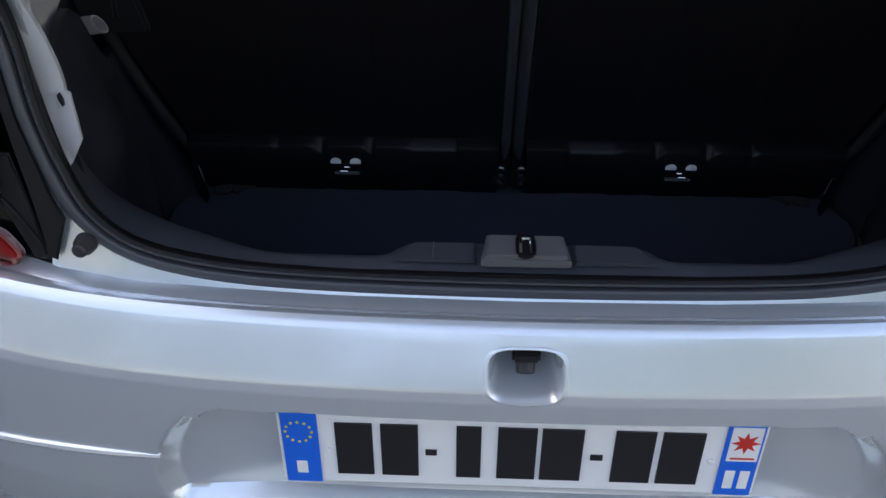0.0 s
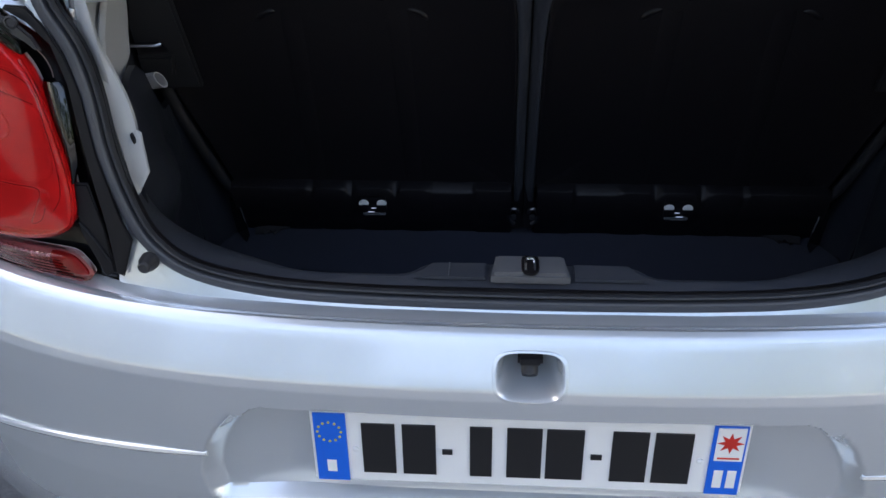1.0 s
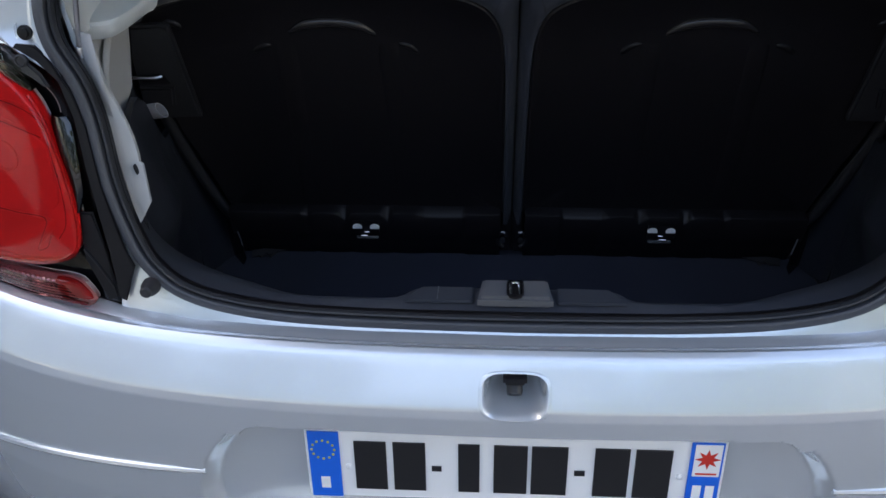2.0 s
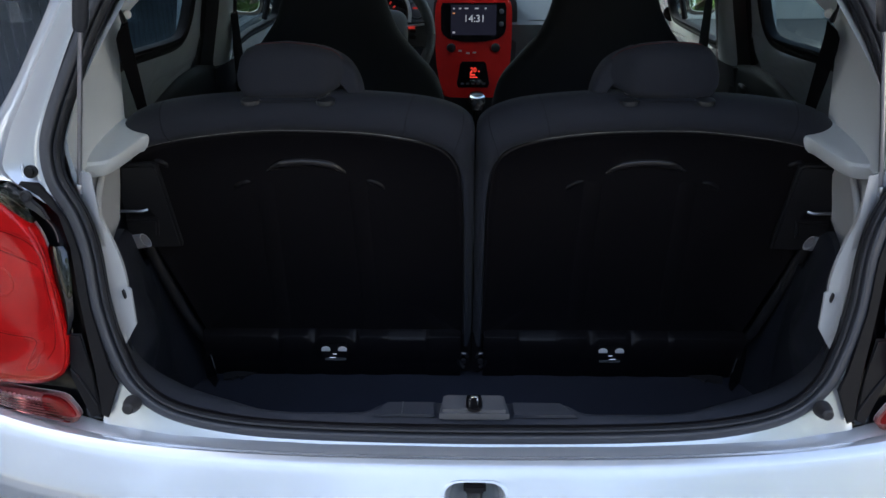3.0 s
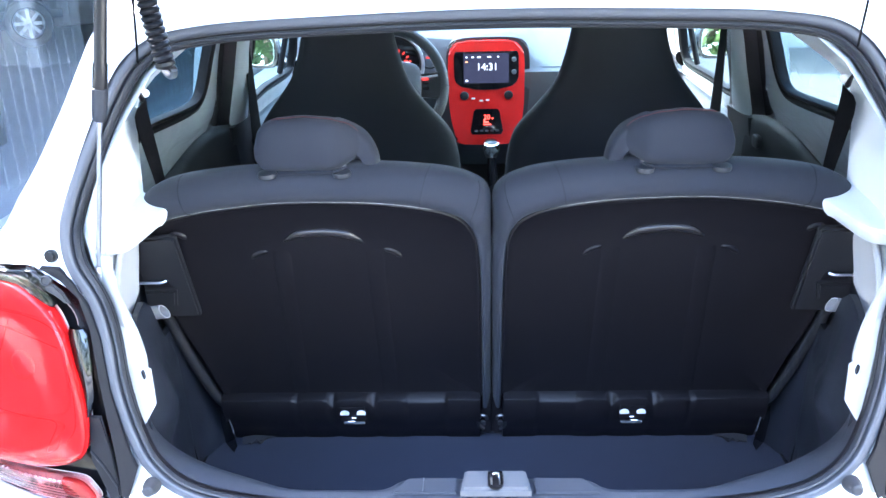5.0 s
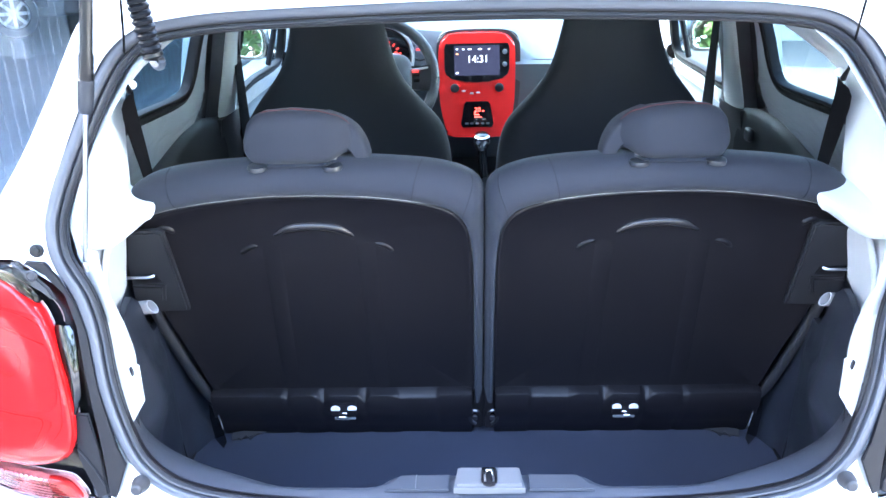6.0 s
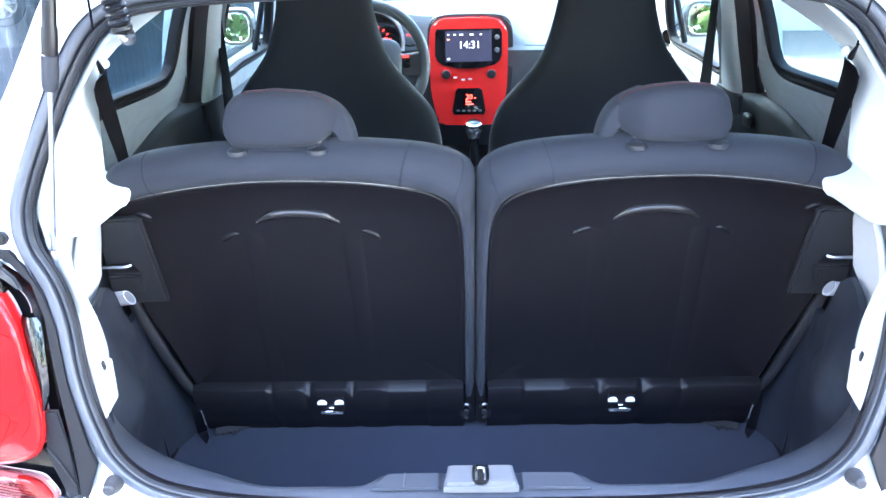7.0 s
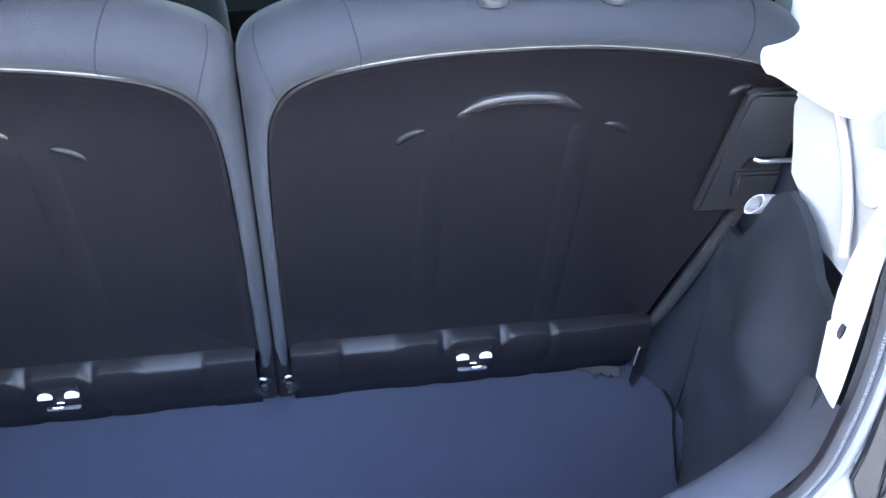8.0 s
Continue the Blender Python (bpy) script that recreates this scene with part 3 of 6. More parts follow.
cam_hole = part("camera_recess", grid([hole_ring(1.14, .004), hole_ring(1.11, -.0001), hole_ring(1.06, -.0007), hole_ring(1.01, -.0006), hole_ring(.97, .0016), blend(.93, .22, .013), blend(.86, .60, .016), hole_deep(.78, .022, .003), hole_deep(.66, .034, .006), hole_deep(.55, .046, .008)], round_cols=True), PAINT, bumper, "moulded silver recess of the rear view camera")
# black back and bracket box also stand for the recess's shaded top
part("recess_back", grid([hole_deep(.55, .046, .008), hole_deep(.4, .051, .008), hole_deep(.05, .053, .008)], round_cols=True, caps=True), TRIM_BLACK, cam_hole)
part("camera_barrel", lathe([(.0098, -.040), (.0098, -.004), (.0088, 0), (.0070, -.001), (.0066, -.003)], CAMERA_AT, (0, -.80, -.60), 24), TRIM_BLACK, cam_hole, "small black camera")
part("camera_lens", lathe([(.0066, -.003), (.0052, -.0015), (.001, -.001)], CAMERA_AT, (0, -.80, -.60), 20), BLACK_GLOSS, cam_hole)
part("bracket_and_shade", box((0, .012, .6865), (.028, .030, .014), .003), HARD_BLACK, cam_hole)
for s in (-1, 1):
    line = glide([(s * x, bumper_face(max(x, .41), .533) + .001, .5325) for x in (.392, .45, .51, .57, .63, .69, .76)], 4)
    part("moulding", tube(line, [.0040 + .0018 * min(1, i / 6) for i in range(len(line))], 8), PAINT, bumper, "raised moulding line")

# painted flange at the sides and the top of the opening, from the seal out to the lamps and the roof
rows = []
STEPS = (0, .03, .05, .07, .09, .115, .14, .20, .30, .40, .50, .53, .56, .59, .62, .66, .70, .74, .78, .86, .94, 1.0, 1.1, 1.3, 2.0, 4.0)
AROUND = [(p, n) for p, n in zip(OPENING, OUTWARD) if p.z > .79]
for u in STEPS:
    row = []
    v = min(u, 1.0)
    for p, n in AROUND:
        beside_lamp = step(1.045, 1.00, p.z)
        rise = p.z + .022
        edge_x = math.copysign(.607 - .686 * (rise - 1.126), p.x)
        outer = Vector((edge_x, 0, rise)).lerp(Vector((p.x + n.x * .006, 0, p.z + n.z * .006)), beside_lamp)
        outer = outer.lerp(Vector((p.x + n.x * .055, 0, p.z + n.z * .055)), step(.25, .65, n.z))
        q = Vector((p.x, 0, p.z)).lerp(outer, v)
        folds = along(((0, 0), (.05, -.001), (.10, .009), (.16, .013), (.50, .0), (.56, -.002), (.62, .001), (.70, .003), (.78, .001), (1, 0)), v)
        q.y = skin(q.x, q.z) + .018 * v ** 6 + (.03 * v * v - .018 * v ** 6) * step(.25, .65, n.z) + folds * (1 - beside_lamp) * step(.2, .6, abs(n.x))
        if u > 1:
            q.y += .10 * (u - 1) * (1 - .85 * beside_lamp) * (1 if n.z > .3 else along(((1.0, .15), (1.05, 1)), p.z))
            q.x += math.copysign(.008 * (u - 1), p.x) * step(.2, .6, abs(n.x)) * (1 - .4 * beside_lamp)
        row.append(q)
    rows.append(row)
part("opening_flange", grid(rows), OPENING_PAINT_SHADED, car, "silver painted flange round the boot opening")


# the sill below: a steep web under the seal, then a creased shelf out to the bumper's edge
def web_foot(x):
    """Where the web under the seal meets the shelf."""
    a = abs(x)
    return Vector((x, along(((0, .0667), (.2, .0677), (.318, .0687), (.406, .0695), (.483, .072), (.60, .105), (.80, .19)), a), along(WEB_FOOT, a)))


WEB_FOOT = ((0, .6997), (.2, .7017), (.318, .7072), (.406, .7134), (.483, .7275), (.60, .740), (.80, .754))
rows = [[], [], [], [], []]
for p, n in zip(OPENING, OUTWARD):
    if p.z < .83 and n.z < 0:
        q = p - n * .004
        foot = web_foot(math.copysign(along(((0, 0), (.206, .21), (.326, .335), (.409, .425), (.457, .470), (.481, .492)), abs(p.x)), p.x))
        rows[0].append(q)
        rows[1].append(q.lerp(foot, .25) + Vector((0, 0, .0006)))
        rows[2].append(q.lerp(foot, .5) + Vector((0, 0, .0008)))
        rows[3].append(q.lerp(foot, .8) + Vector((0, 0, .0005)))
        rows[4].append(foot)
rows = [sorted(r, key=lambda q: q.x) for r in rows]
part("sill_web", grid(rows), PAINT, car, "silver painted web under the seal")
rows = []
for i in range(81):
    x = -.80 + .02 * i
    a = web_foot(x) + Vector((0, .001, .0004))
    b = Vector((x, bumper_edge(x) + .0045, .7145 + edge_lift(x)))
    rows.append([a, a.lerp(b, .25) + Vector((0, 0, -.0012)), a.lerp(b, .5) + Vector((0, 0, -.0030)), a.lerp(b, .56) + Vector((0, 0, -.0036)), a.lerp(b, .62) + Vector((0, 0, -.0026)), a.lerp(b, .85) + Vector((0, 0, .0002)), b, b + Vector((0, .002, -.03))])
part("sill_shelf", grid(rows), PAINT, car, "silver creased shelf between the seal and the bumper")
for s in (-1, 1):
    rows = []
    for i in range(16):
        x = .575 + .015 * i
        low, high = along(((.575, 1.03), (.60, 1.034), (.70, 1.028), (.76, .985), (.80, .93)), x), along(((.575, 1.12), (.607, 1.09), (.665, 1.062), (.72, 1.042), (.80, 1.00)), x)
        rows.append([Vector((s * x, skin(x, low + (high - low) * k) + .004 + d, low + (high - low) * k)) for k, d in ((0, .05), (0, .004), (.04, 0), (.3, .002), (.55, .02), (.65, .05), (.7, .10))])
    part("rear_shoulder", grid(rows), PAINT, car, "silver shoulder above the tail lamp")


def wall_x(y, z):
    """The inner face of the cabin's side wall."""
    t = max(z, .95) - 1.15
    return .60 - .27 * t - .3 * t * abs(t) - .42 * max(0.0, .6 - y) ** 1.5


def side_patch(s, corners, inner, outer, nu=8, nv=6):
    """A thick panel that follows the side wall between four (y, z) corners, from inner to outer metres off its inner face."""
    (a, b, c, d) = corners
    pts = []
    for i in range(nu + 1):
        for_row = []
        for j in range(nv + 1):
            u, v = i / nu, j / nv
            y = (a[0] * (1 - u) + b[0] * u) * (1 - v) + (d[0] * (1 - u) + c[0] * u) * v
            z = (a[1] * (1 - u) + b[1] * u) * (1 - v) + (d[1] * (1 - u) + c[1] * u) * v
            for_row.append((y, z))
        pts.append(for_row)
    return sheet([[Vector((s * (wall_x(y, z) + inner) + .013 * (y - .35), y, z)) for y, z in row] for row in pts], (s * (outer - inner), 0, 0))


def side_loop(pts, off=0.0):
    """A closed smooth line of (y, z) points, widened outwards by that much."""
    line = glide([(0, y, z) for y, z in pts], 5, closed=True)
    n, out = len(line), []
    for i, p in enumerate(line):
        d = (line[(i + 1) % n] - line[i - 1]).normalized()
        out.append((p.y + d.z * off, p.z - d.y * off))
    return out


def on_side(s, y, z, off):
    return Vector((s * (wall_x(y, z) + off) + .013 * (y - .35), y, z))


def door_frame(s, opening, outer):
    """Painted metal between the window opening and the outer line of a door, rolled over at both edges."""
    a, b = side_loop(opening, .026), side_loop(outer)
    rows = [[on_side(s, y, z, .014) for y, z in a], [on_side(s, y, z, .004) for y, z in a]]
    for k, off in ((.12, -.006), (.5, -.010), (.88, -.006), (1.0, .004), (1.0, .05)):
        rows.append([on_side(s, p[0] + (q[0] - p[0]) * k, p[1] + (q[1] - p[1]) * k, off) for p, q in zip(a, b)])
    return grid(rows, round_cols=True)


def window_rubber(s, opening):
    """Two beads of black rubber round a pane, with a groove between them."""
    inner, outer = side_loop(opening, .005), side_loop(opening, .020)
    prof = [(.0, .010), (.0, -.004), (.003, -.009), (.008, -.010), (.0115, -.006), (.0125, .002), (.0135, -.006), (.017, -.011), (.022, -.011), (.026, -.006), (.028, .004), (.028, .02)]
    return grid([[on_side(s, y, z, d) for y, z in side_loop(opening, o)] for o, d in prof], round_cols=True)


REAR_WINDOW = [(.50, 1.126), (.655, 1.114), (.86, 1.100), (.918, 1.105), (.937, 1.13), (.942, 1.18), (.952, 1.23), (.985, 1.30), (.975, 1.345), (.80, 1.36), (.60, 1.345), (.50, 1.27)]
REAR_FRAME = [(.45, .93), (.655, .93), (.90, .93), (1.03, .94), (1.095, 1.02), (1.055, 1.09), (1.022, 1.20), (1.035, 1.32), (1.03, 1.385), (.80, 1.40), (.58, 1.385), (.44, 1.30)]
FRONT_WINDOW = [(1.37, 1.022), (1.62, 1.012), (1.88, 1.004), (1.925, 1.02), (1.88, 1.09), (1.77, 1.24), (1.69, 1.33), (1.57, 1.352), (1.37, 1.345), (1.335, 1.20)]
FRONT_FRAME = [(1.34, .90), (1.62, .89), (1.90, .88), (2.06, .92), (2.0, 1.08), (1.86, 1.27), (1.76, 1.37), (1.57, 1.39), (1.31, 1.38), (1.28, 1.20)]

for s in (-1, 1):
    rows = []
    for y in [.17 + .16 * i for i in range(21)]:
        top = along(((.17, 1.03), (.45, 1.04), (.6, 1.03), (1.2, 1.00), (1.5, .965), (2.3, .94), (3.37, .80)), y)
        belly = along(((.17, .06), (.5, .085), (1.6, .10), (2.9, .10), (3.37, .02)), y)
        rows.append([Vector((s * (wall_x(max(y, .55), 1.0) + belly * k), y, .28 + (top - .28) * u)) for u, k in ((0, .35), (.12, .75), (.35, .95), (.6, 1.0), (.8, .92), (.93, .72), (1.0, .45))])
    part("side_panel", sheet(rows, (-s * .02, 0, 0)), PAINT, car, "silver side panel")
    part("roof_rail", side_patch(s, ((.24, 1.37), (1.75, 1.385), (1.70, 1.43), (.26, 1.40)), -.02, .05, 12, 3), PAINT, car)
    # rear door: painted frame, window and black card
    door = part("rear_door", door_frame(s, REAR_WINDOW, REAR_FRAME), FILMED_PAINT, car, "silver door frame inside the rear window")
    part("window_rubber", window_rubber(s, REAR_WINDOW), WINDOW_RUBBER, door, "black rubber window frame")
    glass = part("rear_window", slab([on_side(s, y, z, .008) for y, z in side_loop(REAR_WINDOW, .004)], (s * .004, 0, 0)), REAR_GLASS, door)
    glass.visible_shadow = False
    rows = []
    for p in glide([(y, top, 0) for y, top in ((.50, .92), (.62, .945), (.72, .962), (.81, .983), (.87, .999), (.93, 1.008), (.99, 1.011), (1.06, 1.007), (1.12, 1.0), (1.19, .99))], 3):
        rows.append([on_side(s, p.x, z, -.012 - b) for z, b in ((.40, .035), (.70, .035), (p.y - .08, .034), (p.y - .045, .028), (p.y - .02, .019), (p.y - .006, .009), (p.y, 0))])
    part("door_card", sheet(rows, (s * .01, 0, 0)), DOOR_CARD, door, "black moulded door card")
    part("door_pull", pillow((s * (wall_x(1.05, .95) - .046), 1.06, .952), (.014, .045, .030)), TRIM_BLACK, door)
    # middle pillar
    rows = []
    for z, a, b in ((.40, 1.14, 1.44), (.70, 1.14, 1.44), (.90, 1.12, 1.44), (1.0, 1.092, 1.385), (1.1, 1.058, 1.32), (1.2, 1.028, 1.275), (1.3, 1.040, 1.26), (1.40, 1.058, 1.28)):
        rows.append([on_side(s, a, z, .05)] + [on_side(s, a + (b - a) * k, z, -.012 - .006 * math.sin(math.pi * k)) for k in (0, .04, .3, .6, .9, 1)] + [on_side(s, b, z, .05)])
    pillar = part("middle_pillar", grid(rows), HARD_BLACK, car, "black middle pillar")
    rows = []
    for p in glide([(z, a, b) for z, a, b in ((.978, 1.188, 1.328), (1.0, 1.180, 1.318), (1.06, 1.156, 1.262), (1.12, 1.136, 1.216), (1.18, 1.118, 1.180), (1.26, 1.108, 1.164), (1.37, 1.116, 1.176))], 3):
        rows.append([on_side(s, p.y + (p.z - p.y) * k, p.x, -.020 - .016 * (1 - (2 * k - 1) ** 4)) for k in (0, .06, .16, .3, .5, .7, .84, .94, 1)])
    part("pillar_trim", sheet(rows, (s * .006, 0, 0)), TRIM_GREY, pillar, "light grey upper pillar cover")
    part("pillar_foot", side_patch(s, ((1.14, .45), (1.37, .45), (1.345, .977), (1.160, .983)), -.036, -.012, 5, 6), TRIM_BLACK, pillar)
    # front door
    fdoor = part("front_door", door_frame(s, FRONT_WINDOW, FRONT_FRAME), FILMED_PAINT, car, "silver front door frame")
    part("window_rubber", window_rubber(s, FRONT_WINDOW), WINDOW_RUBBER, fdoor, "black rubber window frame")
    part("window_post", tube([on_side(s, 1.80, 1.01, .005), on_side(s, 1.765, 1.24, .005)], .009, 8), WINDOW_RUBBER, fdoor)
    glass = part("front_window", slab([on_side(s, y, z, .008) for y, z in side_loop(FRONT_WINDOW, .004)], (s * .004, 0, 0)), GLASS, fdoor)
    glass.visible_shadow = False
    rows = []
    for y in [1.34 + .1 * i for i in range(9)]:
        rows.append([on_side(s, y, z, -b) for z, b in ((.40, .06), (.70, .06), (.86, .058), (.905, .048), (.93, .030), (.94, .012))])
    part("door_card", sheet(rows, (s * .01, 0, 0)), TRIM_BLACK, fdoor)
    mirror = part("door_mirror", dome([(.02 + s * (.748 + .058 * math.copysign(abs(math.cos(a)) ** .6, math.cos(a))), 2.0, 1.052 + .06 * math.copysign(abs(math.sin(a)) ** .6, math.sin(a))) for a in (2 * math.pi * k / 28 for k in range(28))],
                                      [(.93, (0, -.012, 0)), (1, (0, 0, 0)), (1, (0, .03, 0)), (.8, (0, .075, 0)), (.4, (0, .10, 0))]), BLACK_GLOSS, fdoor, "black door mirror")
    part("mirror_glass", dome([(.02 + s * (.748 + .046 * math.copysign(abs(math.cos(a)) ** .6, math.cos(a))), 1.983 + .0055 * math.copysign(abs(math.sin(a)) ** .6, math.sin(a)), 1.052 + .046 * math.copysign(abs(math.sin(a)) ** .6, math.sin(a))) for a in (2 * math.pi * k / 28 for k in range(28))],
                              [(1, (0, .002, 0)), (1, (0, -.001, 0)), (.97, (0, -.0012, 0)), (.93, (0, -.0012, 0)), (.5, (0, -.0012, 0))]), MIRROR_SILVER, mirror, "mirror glass")
    part("mirror_arm", tube([(s * .64 + .02, 1.97, 1.00), (s * .70 + .02, 2.02, 1.02)], .025, 10), BLACK_GLOSS, mirror)
    part("front_pillar", side_patch(s, ((2.07, .95), (2.46, .95), (1.86, 1.41), (1.77, 1.39)), -.01, .05, 4, 8), PAINT, car)


def roof_z(x, y):
    return 1.425 - .22 * x * x + .05 * math.sin(math.pi * min(max((y - .2) / 1.9, 0), 1))


rows = [[Vector((x, y, roof_z(x, y) - along(((.2, .075), (.24, .03), (.30, .0), (1.7, 0), (1.85, .02)), y))) for x in [(-1 + i / 8) * along(((.235, .44), (.5, .50), (.9, .56)), y) for i in range(17)]] for y in (.235, .245, .27, .32, .6, 1.0, 1.4, 1.7, 1.82)]
part("roof", sheet(rows, (0, 0, .02)), PAINT, car, "silver roof panel")
part("headliner", sheet([[Vector((x, y, roof_z(x, y) - .035)) for x in [(-.50 + .1 * i) for i in range(11)]] for y in (.36, .6, 1.0, 1.4, 1.8)], (0, 0, .01)), TRIM_GREY, car)
screen = part("windscreen", sheet([[Vector((x, along(((1.0, 2.62), (1.39, 1.83)), z) - .35 * x * x, z)) for x in [-.62 + .1 * i + .02 * 0 for i in range(13)]] for z in (1.0, 1.1, 1.2, 1.3, 1.39)], (0, .004, .003)), GLASS, car)
screen.visible_shadow = False
part("bonnet", sheet([[Vector((x, y, along(((2.5, 1.0), (2.9, .94), (3.25, .78), (3.32, .6)), y) - .12 * x * x)) for x in [-.70 + .14 * i for i in range(11)]] for y in (2.5, 2.7, 2.9, 3.1, 3.25, 3.32)], (0, 0, -.02)), PAINT, car)
part("front_bumper", sheet([[Vector((x, 3.36 - .25 * x * x, z)) for x in [-.76 + .152 * i for i in range(11)]] for z in (.2, .4, .6)], (0, -.03, 0)), PAINT, car)
part("underbody", box((0, 1.75, .29), (1.36, 3.1, .10), .02), HARD_BLACK, car)
part("boot_well", box((0, .36, .40), (1.20, .54, .13), .02), HARD_BLACK, car)
for y in (.58, 2.92):
    for s in (-1, 1):
        wheel(car, (s * .70, y, .29), s, .29)

# rubber stops and bolts on the flange
for s in (-1, 1):
    part("rubber_stop", lathe([(.0115, -.004), (.0105, .005), (.0075, .010), (.0075, .015), (.005, .017)], (s * .446, .068, .762), (0, -1, .15), 20), RUBBER_SOFT, car, "grey rubber stop")
    part("flange_bolt", lathe([(.0085, -.003), (.0085, .001), (.0055, .0015), (.0055, .004), (.003, .0045)], (s * .562, skin(.562, 1.05), 1.051), (0, -1, .2), 18), STRUT_BLACK, car, "black screw in the flange")


# ---- seal round the boot opening ----
def sweep_loop(offsets):
    """A profile of (outwards, towards the back of the car) pairs carried round the opening."""
    rows = [[p + n * o - INTO * b for o, b in offsets] for p, n in zip(OPENING, OUTWARD)]
    return grid(rows, round_rows=True, round_cols=True)


def ring(cx, cy, rx, ry, seg=12):
    return [(cx + rx * math.cos(2 * math.pi * k / seg), cy + ry * math.sin(2 * math.pi * k / seg)) for k in range(seg)]


LIP_RUBBER = mat("seal_lip_rubber", (0.026, 0.028, 0.033), 0.5, grain=0.15, size=500, vary=0.3, rough_vary=0.15)
seal = thing("boot_seal", (0, .08, .72), "black rubber seal running round the boot opening", "seal")
part("bulb", sweep_loop([(.0012, -.002), (.0012, .004), (.0006, .0080), (-.0010, .0105), (-.004, .0122), (-.008, .0134), (-.0115, .0136), (-.0138, .0120), (-.0148, .008), (-.0146, -.003)]), RUBBER, seal, "broad grey-black rubber band")
rows = []
for i in range(len(OPENING)):
    for k in range(10):
        p, n = OPENING[i].lerp(OPENING[(i + 1) % len(OPENING)], k / 10), OUTWARD[i].lerp(OUTWARD[(i + 1) % len(OPENING)], k / 10)
        rise = .0006 if k % 2 else 0.0
        rows.append([p + n * o - INTO * (b + (rise if b > .003 else 0)) for o, b in ((-.0170, -.003), (-.0172, .006), (-.0182, .0098), (-.0200, .0110), (-.0218, .0098), (-.0230, .006), (-.0234, -.003))])
part("lip", grid(rows, round_rows=True), LIP_RUBBER, seal, "thin knurled inner lip of the seal")
part("clip_strip", sweep_loop([(-.001, -.004), (-.0245, -.004), (-.0245, .003), (-.001, .003)]), HARD_BLACK, seal)


# ---- tail lamps ----
def on_skin(x, z, out=0.0):
    return Vector((x, skin(x, z) - out, z))


def lamp_shell(outline, rings, mid, back=True):
    """Loops of an outline on the tail's skin, shrunk towards mid, each that far out of the skin, and closed in front."""
    rows = [[on_skin(mid[0] + (x - mid[0]) * k, mid[1] + (z - mid[1]) * k, out) for x, z in outline] for k, out in rings]
    bm = grid(rows, round_cols=True)
    n = len(outline)
    bm.verts.ensure_lookup_table()
    bm.faces.new(bm.verts[-n:])
    if back:
        bm.faces.new(bm.verts[:n])
    return bm


def lamp_loop(pts, n=3):
    return [(p.x, p.z) for p in glide([(x, 0, z) for x, z in pts], n, closed=True)]


def lamp_line(pts, out, r):
    """A thin rod laid over the tail's skin."""
    return tube([on_skin(p.x, p.z, out) for p in glide([(x, 0, z) for x, z in pts], 5)], r, 6)


